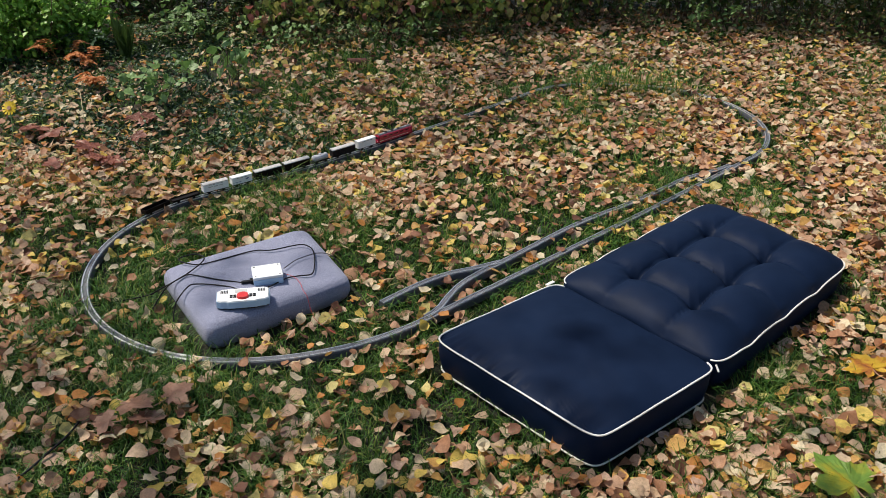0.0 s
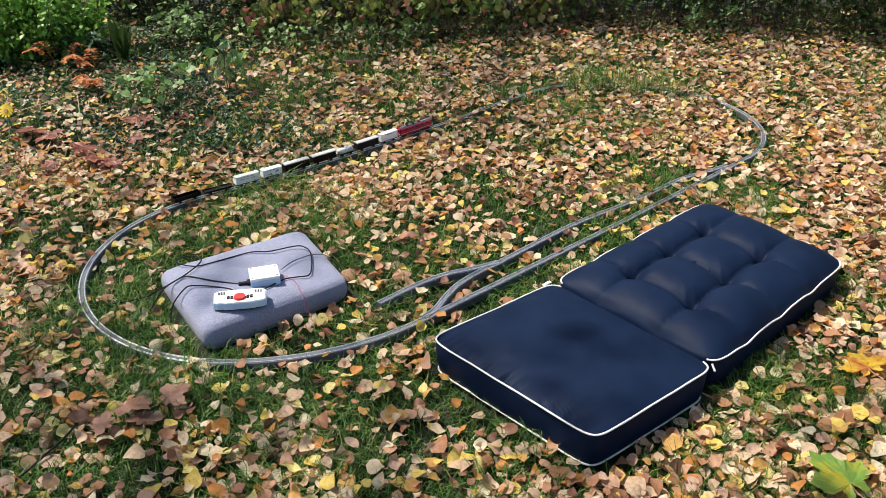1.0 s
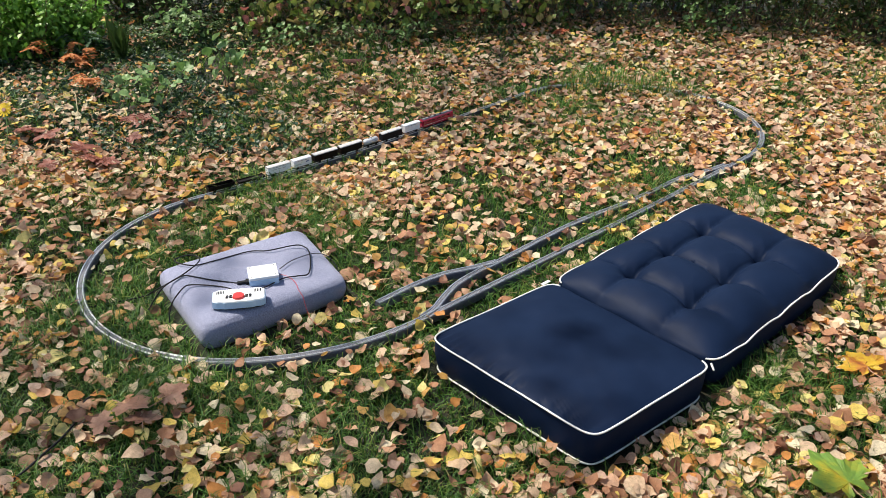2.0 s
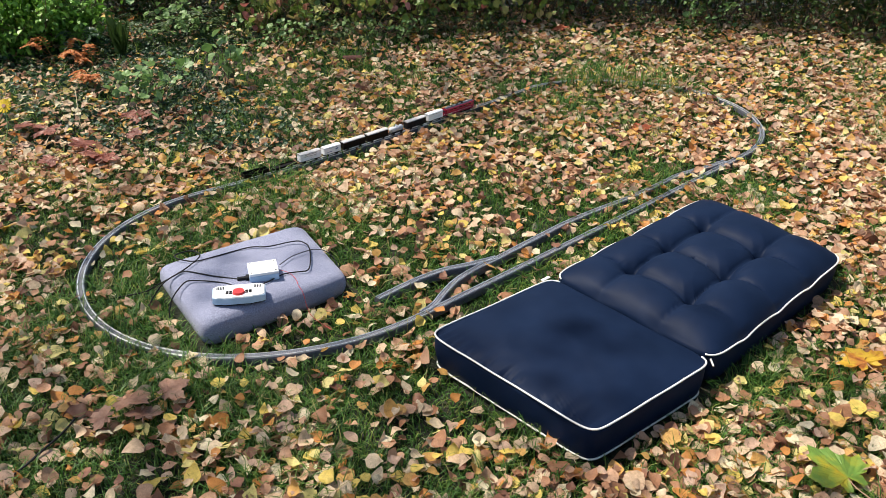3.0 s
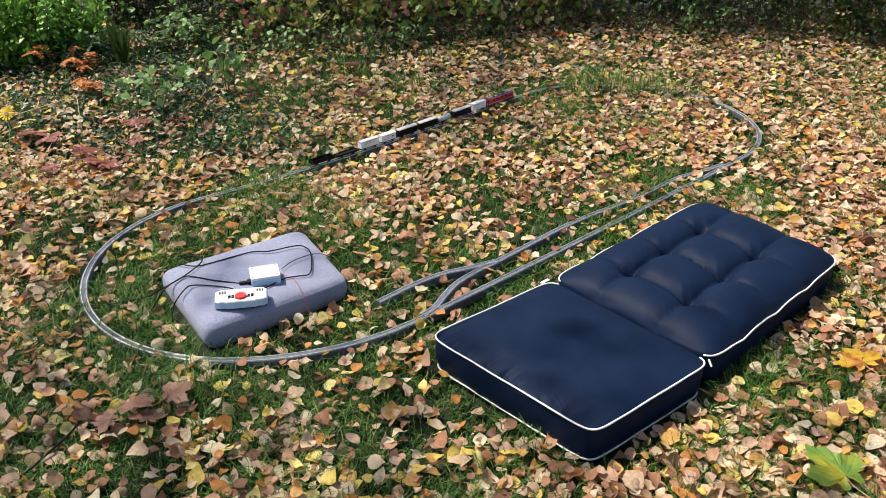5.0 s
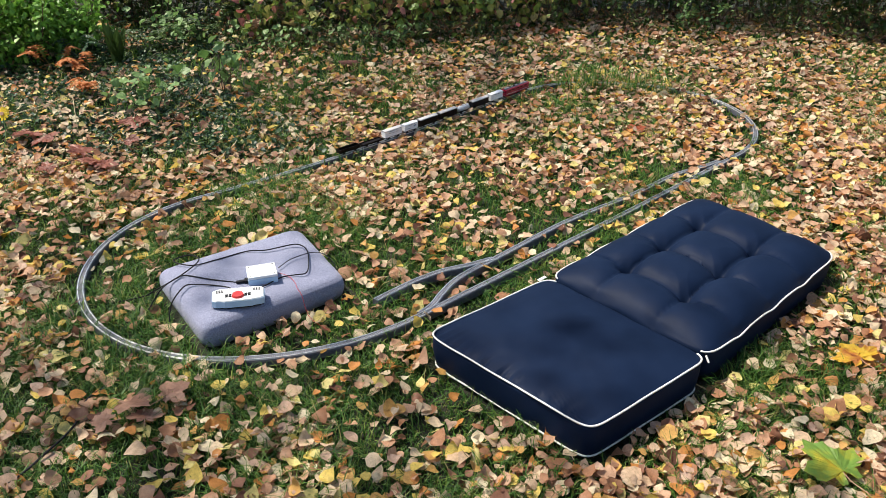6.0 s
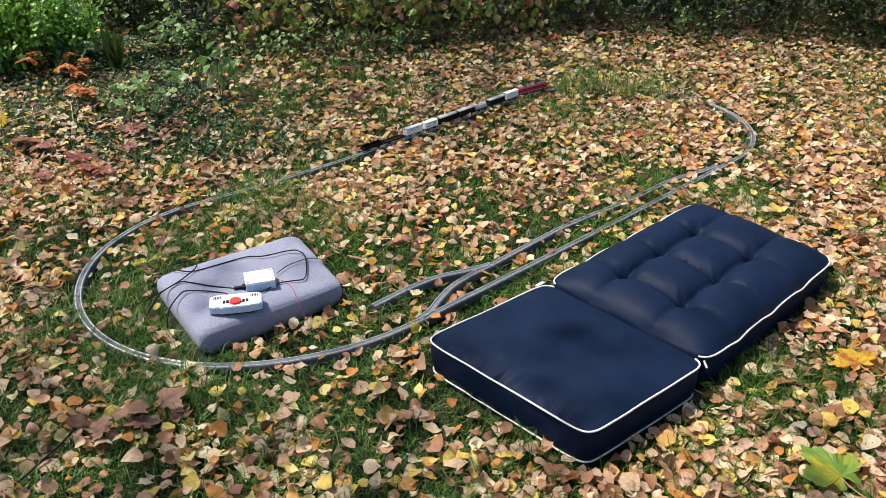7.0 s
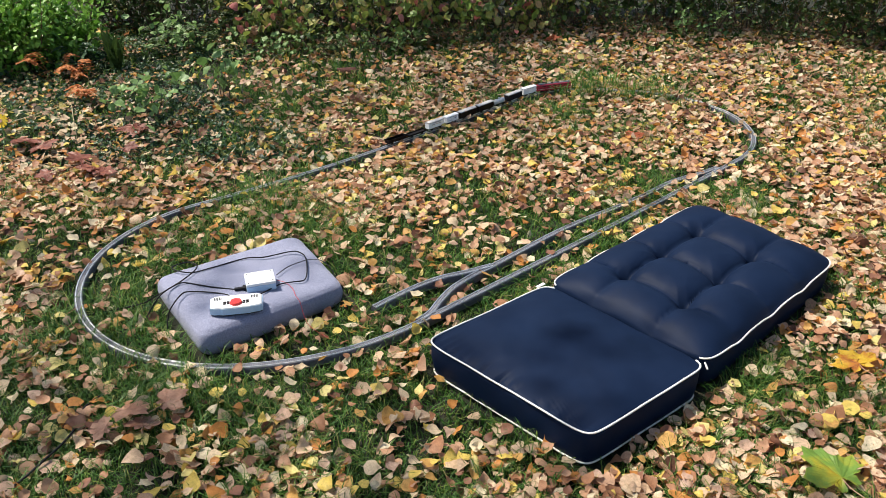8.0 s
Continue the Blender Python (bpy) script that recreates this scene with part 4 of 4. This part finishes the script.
# ---- plants ----
def stems_and_leaves(name, at, height, spread, stem_count, leaf_count, size, leaf_material, label, category, seed, outline=OVATE, low=0.05, group="", droop=0.5, stem_r=0.004, upto=9.0):
    """A shrub: branching stems from the ground and leaves along them."""
    rng = np.random.default_rng(seed)
    ob = thing(name, pose(at[0], at[1], 0), label, category, group)
    chunks, spots = [], []
    for k in range(stem_count):
        a, r = rng.uniform(0, 2 * np.pi), spread * 0.5 * math.sqrt(rng.random())
        base = np.array([math.cos(a) * r, math.sin(a) * r * 0.8, -0.015])
        top = base + np.array([rng.normal(0, spread * 0.5), rng.normal(0, spread * 0.4), height * rng.uniform(0.5, 1.05)])
        mid = (base + top) / 2 + rng.normal(0, spread * 0.12, 3)
        line = smooth_line([base, mid, top], 6)
        chunks.append(tube_arrays(line, stem_r * rng.uniform(0.6, 1.2), 5, 0.35))
        for _ in range(5):
            i = int(rng.integers(2, len(line)))
            tip = line[i] + rng.normal(0, 1, 3) * (spread * 0.35, spread * 0.3, height * 0.12)
            tip[2] = max(tip[2], 0.02)
            twig = smooth_line([line[i], (line[i] + tip) / 2 + (0, 0, 0.03), tip], 4)
            chunks.append(tube_arrays(twig, stem_r * 0.45, 4, 0.4))
            spots += [twig[j] for j in range(2, len(twig))]
        spots += [line[j] for j in range(3, len(line))]
    mesh_object("branching_stem", *merge(chunks), bark_mat, ob, smooth=True)
    spots = np.array(spots)
    spots = spots[(spots[:, 2] > low) & (spots[:, 2] < upto)]
    n = leaf_count
    pick = spots[rng.integers(0, len(spots), n)] + rng.normal(0, size * 0.8, (n, 3))
    pick[:, 2] = np.maximum(pick[:, 2], low * 0.6)
    v, t = leaves(pick, rng.uniform(0.6, 1.25, n) * size, rng.uniform(0, 2 * np.pi, n), rng.normal(droop, 0.45, n), rng.normal(0, 0.45, n), rng.normal(0.2, 0.15, n), rng.normal(-0.1, 0.2, n), rng, outline)
    mesh_object("foliage", v, t, leaf_material, ob)
    return ob


def carpet(name, seed, n, spread, size, high, material, label, outline):
    """Low creeping plants on the ground at the back and beside the lawn."""
    rng = np.random.default_rng(seed)
    y = rng.uniform(3.5, 6.8, n)
    edge = -0.95 - 0.40 * (y - 3.4) + 0.25 * np.sin(2.2 * y)
    edge = np.where(y > 5.0, edge + (y - 5.0) * 1.3, edge)
    x = edge - np.abs(rng.normal(0, spread, n)) + 0.25
    keep = ~cell(near_track, x, y) & (patchy(x * 1.1, y * 1.4) + rng.normal(0, 0.15, n) > 0.2)
    x, y = x[keep], y[keep]
    n = len(x)
    place = np.stack([x, y, bumps(x, y) + rng.uniform(0.004, high, n)], -1)
    v, t = leaves(place, rng.uniform(0.6, 1.3, n) * size, rng.uniform(0, 6.28, n), rng.normal(0, 0.5, n), rng.normal(0, 0.5, n), rng.normal(0.15, 0.2, n), rng.normal(0, 0.2, n), rng, outline)
    tagged(mesh_object(name, v, t, material), label, "ground cover", kind="stuff")


def hedge_mass():
    """The dense far side of the hedge."""
    rng = np.random.default_rng(77)
    n = 9500
    x = rng.uniform(-6, 6, n)
    y = 6.4 - 0.02 * x * x + np.abs(rng.normal(0, 0.25, n))
    y = np.where(x > 1.8, y - 0.35 * (x - 1.8), y)
    place = np.stack([x, y, rng.uniform(0.0, 1.1, n)], -1)
    v, t = leaves(place, rng.uniform(0.05, 0.09, n), rng.uniform(0, 6.28, n), rng.normal(0.5, 0.4, n), rng.normal(0, 0.5, n), rng.normal(0.15, 0.2, n), rng.normal(0, 0.2, n), rng, OVATE)
    tagged(mesh_object("far_hedge", v, t, hedge_mat), "dense dark green garden hedge behind the lawn", "hedge", kind="stuff")


def frond(parent, base, yaw, length, rise, material, seed):
    """A fern frond: a bent rib with paired leaflets that shorten towards its tip."""
    rng = np.random.default_rng(seed)
    c, s = math.cos(yaw), math.sin(yaw)
    line = smooth_line([base, (base[0] + 0.5 * length * c, base[1] + 0.5 * length * s, base[2] + rise), (base[0] + length * c, base[1] + length * s, base[2] + 0.75 * rise)], 8)
    chunks = [tube_arrays(line, 0.0012, 5, 0.4)]
    k = np.arange(4, len(line))
    for side in (1, -1):
        n = len(k)
        size = 0.05 * (1.05 - (k - 4) / (len(line) - 3) * 0.75)
        off = np.stack([-s * side * size * 0.45, c * side * size * 0.45, np.zeros(n)], -1)
        chunks.append(leaves(line[k] + off, size, np.full(n, yaw + side * 1.25), rng.normal(0.1, 0.1, n), rng.normal(0, 0.15, n), np.full(n, 0.1), np.zeros(n), rng, LONG * 0.9, 0.0))
    mesh_object("frond", *merge(chunks), material, parent)


def build_plants():
    carpet("ground_ivy", 21, 12000, 1.1, 0.023, 0.035, ivy_mat, "dark green ivy creeping over bare soil", ROUND)
    carpet("weeds", 22, 2400, 1.1, 0.03, 0.06, hedge_mat, "low dull green weeds beside the lawn", LONG)
    hedge_mass()
    k = 0
    for x, y in ((-2.80, 5.20), (-2.45, 5.38), (-3.2, 5.05), (-2.95, 5.7), (-2.62, 5.12)):
        stems_and_leaves("privet_bush", (x, y), 0.5, 0.36, 24, 2500, 0.036, privet_mat, "bright green small-leaved privet bush beside the lawn", "bush", 100 + k, OVATE, 0.03, "privet bushes", 0.75, upto=0.52)
        k += 1
    for x, y in ((-1.9, 6.0), (-1.35, 5.95), (-0.8, 5.95), (-0.3, 6.0), (0.25, 6.05), (0.75, 6.1), (1.2, 6.1), (1.65, 6.05), (2.1, 5.95), (2.5, 5.8), (2.9, 5.6), (3.3, 5.4), (3.7, 5.2), (-2.3, 6.2)):
        stems_and_leaves("hedge_shrub", (x, y), 1.0, 0.42, 26, 1150, 0.040, hedge_mat, "dense dull green hedge shrub with brown stems", "shrub", 200 + k, LONG if k % 3 else OVATE, 0.03, "hedge shrubs", 0.45, upto=0.6)
        k += 1
    for x, y in ((-0.85, 5.62), (-0.5, 5.6), (-0.15, 5.68), (0.2, 5.75), (-1.2, 5.6), (0.5, 5.85), (-0.3, 5.85), (0.85, 5.9)):
        stems_and_leaves("autumn_shrub", (x, y), 0.5, 0.3, 9, 150, 0.052, berry_mat, "hedge shrub with yellow-green and wine-red leaves", "shrub", 300 + k, ROUND, 0.10, "autumn shrubs", 0.95, 0.003, upto=0.45)
        k += 1
    stems_and_leaves("sapling", (-1.20, 4.50), 0.30, 0.08, 3, 22, 0.066, sapling_mat, "young sapling with broad light green leaves", "sapling", 401, ROUND, 0.12, "", 1.0, 0.003)
    stems_and_leaves("low_shrub", (-1.52, 4.16), 0.19, 0.16, 8, 62, 0.05, sapling_mat, "low shrub with oval green leaves among ivy", "shrub", 402, ROUND, 0.05, "", 0.5, 0.002)
    stems_and_leaves("low_shrub", (-1.75, 5.5), 0.3, 0.3, 9, 120, 0.05, sapling_mat, "low shrub with oval green leaves among ivy", "shrub", 405, ROUND, 0.04, "", 0.4, 0.002)
    stems_and_leaves("low_shrub", (-1.2, 5.7), 0.34, 0.3, 9, 110, 0.05, hedge_mat, "low dull green shrub under the hedge", "shrub", 406, OVATE, 0.04, "", 0.4, 0.002)
    fern = thing("fern", pose(-2.3, 4.86, 0), "rusty orange fern under the privet", "fern")
    for n, (dx, yaw, l, r) in enumerate(((0.0, 0.2, 0.16, 0.06), (-0.02, 2.7, 0.17, 0.12), (0.03, -0.5, 0.15, 0.05), (0.05, 0.7, 0.12, 0.09), (-0.05, 3.6, 0.14, 0.07))):
        frond(fern, (dx, 0.0, 0.02 + 0.012 * n), yaw, l, r, fern_mat, 60 + n)
    fern = thing("fern", pose(-2.2, 4.98, 0), "grey-green fern under the privet", "fern")
    for n, (yaw, l, r) in enumerate(((0.1, 0.17, 0.13), (2.9, 0.16, 0.14), (1.0, 0.15, 0.15), (4.3, 0.13, 0.1))):
        frond(fern, (0.0, 0.0, 0.02), yaw, l, r, ivy_mat, 80 + n)
    for m, (x, y, mat, label) in enumerate(((-1.86, 5.28, hedge_mat, "dull green fern with long arching fronds"), (-1.55, 5.5, hedge_mat, "dull green fern with long arching fronds"), (-2.08, 4.78, fern_mat, "rusty orange fern under the privet"), (-1.92, 4.38, fern_mat, "small rusty fern among ivy"))):
        fern = thing("fern", pose(x, y, 0), label, "fern")
        for n in range(7 if mat is hedge_mat else 4):
            long = (0.26 if mat is hedge_mat else 0.13) * (1 + 0.25 * math.sin(3.1 * n + m))
            frond(fern, (0.02 * math.cos(n), 0.02 * math.sin(n), 0.02), 0.9 * n + m, long, long * 0.62, mat, 90 + 10 * m + n)
    for m, (x, y, h, mat) in enumerate(((-0.72, 5.35, 0.16, hedge_mat), (-0.38, 5.45, 0.14, sapling_mat), (-0.05, 5.5, 0.15, hedge_mat), (0.35, 5.6, 0.13, hedge_mat), (-1.02, 5.25, 0.18, sapling_mat), (1.35, 5.75, 0.2, hedge_mat), (1.85, 5.68, 0.24, sapling_mat), (2.3, 5.55, 0.22, hedge_mat), (2.75, 5.35, 0.24, hedge_mat))):
        stems_and_leaves("low_shrub", (x, y), h, 0.26, 9, 130, 0.04, mat, "low dull green shrub at the hedge's foot" if mat is hedge_mat else "low light green shrub at the hedge's foot", "shrub", 430 + m, LONG if m % 2 else OVATE, 0.02, "low shrubs at the hedge's foot", 0.4, 0.002)
    rng = np.random.default_rng(31)
    clump = thing("weed_clump", pose(-1.98, 5.05, 0), "clump of upright dark green leaf blades", "weed")
    for n in range(26):
        a, l, u = rng.uniform(0, 6.28), rng.uniform(0.03, 0.13), rng.uniform(0.16, 0.3)
        v, t = leaves(np.array([[l * 0.5 * math.cos(a), l * 0.5 * math.sin(a), u * 0.45]]), np.array([u]), np.array([a]), np.array([-1.57 + math.atan2(l, u)]), np.zeros(1), np.full(1, 0.3), np.full(1, 0.2), rng, LONG * 0.22, 0.0)
        mesh_object("blade", v, t, hedge_mat, clump)
    for n, (x, y, l, a) in enumerate(((-1.2, 4.2, 0.16, 1.0), (-1.0, 5.2, 0.12, 0.6), (-1.75, 5.1, 0.2, 0.9))):
        twig = thing("dry_stalk", pose(x, y, 0.02, 0, 0, math.degrees(a)), "pale dry plant stalk on the ground", "stalk")
        mesh_object("stem", *tube_arrays(smooth_line([(-l / 2, 0, 0), (0, 0.01, 0.03), (l / 2, 0, 0.015)], 6), 0.002, 6, 0.5), dry_mat, twig, smooth=True)
    arch = thing("dry_stalk", pose(-1.78, 3.78, 0), "long pale arching dry stalk", "stalk")
    mesh_object("stem", *tube_arrays(smooth_line([(-0.42, 0.22, 0.03), (-0.2, 0.3, 0.08), (-0.08, 0.25, 0.13), (0.0, 0.08, 0.1), (0.03, 0.0, 0.0)], 8), 0.0024, 6, 0.6), dry_mat, arch, smooth=True)
    # yellow flower on its stalk
    f = thing("yellow_flower", pose(-1.985, 3.48, 0.02, -35), "yellow garden flower on a thin stalk", "flower")
    mesh_object("stalk", *tube_arrays(smooth_line([(0.0, 0, -0.01), (0.015, 0, 0.1), (0, -0.01, 0.2)], 6), 0.002, 6), sapling_mat, f, smooth=True)
    rng = np.random.default_rng(8)
    a = np.linspace(0, 2 * np.pi, 12, endpoint=False)
    place = np.stack([0.022 * np.cos(a), -0.012 + 0 * a, 0.2 + 0.022 * np.sin(a)], -1)
    v = []
    for k in range(12):
        part("petal", box(0.026, 0.002, 0.011, (0.02, 0, 0), 0.0009, 1, None), petal_mat, f).matrix_basis = pose(0, -0.012, 0.2, 12, math.degrees(a[k]), 0)
    part("centre", rod(0.009, 0.006, (0, -0.014, 0.2), "Y", 14), maple_brown_mat, f, "brown flower centre")


def maple_leaf(at, size, yaw, material, label, tilt=(0, 0), seed=0):
    """A five-lobed maple leaf with notched lobes and a stalk."""
    rng = np.random.default_rng(seed)
    ob = thing("maple_leaf", pose(at[0], at[1], at[2], tilt[0], tilt[1], yaw), label, "maple leaf", "large maple leaves")
    lobes = [(-128, 0.42), (-66, 0.86), (0, 1.0), (66, 0.86), (128, 0.42)]
    rim = []
    for k, (a, r) in enumerate(lobes):
        for da, f in ((-27, 0.74), (-21, 0.90), (-15, 0.84), (-8, 0.93), (0, 1.1), (8, 0.93), (15, 0.84), (21, 0.90), (27, 0.74)):
            rim.append((a + da, r * f * rng.uniform(0.95, 1.05)))
        if k < 4:
            rim.append(((a + lobes[k + 1][0]) / 2, 0.66 * (0.7 + 0.3 * r)))
    bm = bmesh.new()
    c = bm.verts.new((0, 0, 0.004))
    inner, outer = [], []
    for a, r in rim:
        for f, store in ((0.5, inner), (1.0, outer)):
            x, y = r * f * size * math.cos(radians(a)), r * f * size * math.sin(radians(a))
            fold = 0.05 * size * abs(math.sin(radians(a) * 2.7)) * f
            store.append(bm.verts.new((x, y, fold + 0.09 * size * noise.noise(Vector((x * 24, y * 28, seed * 1.7))))))
    for i in range(len(rim) - 1):
        bm.faces.new((c, inner[i], inner[i + 1]))
        bm.faces.new((inner[i], outer[i], outer[i + 1], inner[i + 1]))
    bmesh.ops.solidify(bm, geom=bm.faces[:], thickness=0.0005)
    part("blade", bm, material, ob)
    v, t = tube_arrays(smooth_line([(0, 0, 0.002), (-0.3 * size, 0.03 * size, 0.0), (-0.75 * size, 0.0, 0.004)], 5), 0.0012, 6)
    mesh_object("stalk", v, t, maple_brown_mat, ob, smooth=True)
    return ob


def build_large_leaves():
    maple_leaf((0.945, 1.428, 0.040), 0.108, 118, maple_green_mat, "green and yellow maple leaf on the lawn", (4, -6), 1)
    maple_leaf((1.190, 1.870, 0.040), 0.085, 100, maple_yellow_mat, "yellow-orange maple leaf on the lawn", (-8, 6), 2)
    maple_leaf((0.935, 3.71, 0.03), 0.07, 20, maple_red_mat, "orange-red maple leaf on the lawn", (10, -10), 3)
    maple_leaf((0.80, 5.6, 0.03), 0.075, 80, maple_red_mat, "orange-red maple leaf on the lawn", (-12, -10), 4)
    k = 5
    for x, y, s in ((-0.82, 1.70, 0.07), (-0.73, 1.74, 0.065), (-0.76, 1.64, 0.06), (-0.85, 1.63, 0.05), (-1.95, 3.74, 0.105), (-1.86, 3.66, 0.085), (-1.56, 3.36, 0.095), (-1.47, 3.32, 0.085), (-1.60, 3.47, 0.085), (-1.68, 3.3, 0.06), (-1.52, 3.92, 0.095), (-1.45, 3.62, 0.06)):
        maple_leaf((x, y, 0.04 + 0.005 * (k % 3)), s, 67 * k, maple_brown_mat if x > -1 else maple_dark_mat, "tan-brown withered maple leaf in the grass" if x > -1 else "dark red-brown maple leaf among ivy", (14 * math.sin(k * 2.1), 14 * math.cos(k * 1.7)), k)
        k += 1
    log = thing("cut_branch", pose(-0.54, 4.9, 0.026, 0, 0, 8), "short red-brown cut branch on the lawn", "branch")
    bm = rod(0.024, 0.115, (0, 0, 0), "X", 18, 0.022)
    bmesh.ops.bevel(bm, geom=bm.edges[:], offset=0.002, segments=1, affect="EDGES")
    part("bark", bm, cut_log_mat, log, smooth=False)


def build_shade_birch(seed, at, lean, regions, label):
    """A tall unseen birch, added to shade the lawn. regions: limbs that end within x0..x1, y0..y1 and the leaves that
    they carry.
    """
    rng = np.random.default_rng(seed)
    tree = thing("shade_birch", pose(at[0], at[1], 0), label, "tree", "birches round the lawn")
    trunk = smooth_line([(0, 0, -0.05), (0.05 * lean[0], 0.05 * lean[1], 2.0), (0.3 * lean[0], 0.3 * lean[1], 4.0), (0.7 * lean[0], 0.7 * lean[1], 6.0), (lean[0], lean[1], 8.0)], 8)
    mesh_object("trunk", *tube_arrays(trunk, 0.16, 14, 0.25), birch_mat, tree, smooth=True)
    chunks = []
    for limbs, x0, x1, y0, y1, n in regions:
        spots = []
        for k in range(limbs):
            tip = np.array([x0 + (x1 - x0) * (k + rng.random()) / limbs - at[0], rng.uniform(y0, y1) - at[1], rng.uniform(4.7, 5.5)])
            base = trunk[int(rng.integers(14, 26))]
            line = smooth_line([base, (base + tip) / 2 + (0, 0, 0.5), tip], 10)
            mesh_object("limb", *tube_arrays(line, 0.03, 7, 0.25), birch_mat, tree, smooth=True)
            spots.append(line[17:])
        spots = np.vstack(spots)
        place = spots[rng.integers(0, len(spots), n)] + rng.normal(0, 1, (n, 3)) * (0.42, 0.36, 0.3)
        chunks.append(leaves(place, rng.uniform(0.06, 0.11, n), rng.uniform(0, 6.28, n), rng.normal(0.5, 0.5, n), rng.normal(0, 0.5, n), rng.normal(0.2, 0.1, n), np.zeros(n), rng, OVATE))
    mesh_object("crown", *merge(chunks), berry_mat, tree)


build_plants()
build_large_leaves()
# two birches out of view, added so that their crowns thin the sunlight
build_shade_birch(55, (-2.5, 8.6), (0.6, -0.6), [(10, -3.7, 0.9, 6.2, 7.4, 800), (5, -4.6, -3.5, 4.8, 5.8, 110), (5, -3.3, -2.0, 4.6, 5.8, 240)], "unseen birch added behind the hedge to shade the lawn")
build_shade_birch(56, (-4.2, 1.2), (0.6, 0.4), [(6, -4.3, -2.4, 2.2, 2.9, 380), (4, -4.8, -3.7, 3.2, 4.3, 170), (3, -1.5, -0.8, 2.4, 3.4, 200)], "unseen birch added beside the lawn to shade it")


# ---- what moves ----
def motions():
    times = np.arange(0, 8.01, 0.25)
    behind = 0.0
    for car, length in TRAIN:
        rows = []
        for t in times:
            s = float(np.interp(t, RUN_T, RUN_S)) - behind - length / 2
            x1, y1, h1 = along(s - 0.28 * length)
            x2, y2, h2 = along(s + 0.28 * length)
            rows.append((float(t), pose((x1 + x2) / 2, (y1 + y2) / 2, RAIL_TOP, 0, 0, math.degrees(math.atan2(y2 - y1, x2 - x1)))))
        walk(car, rows)
        behind += length


motions()
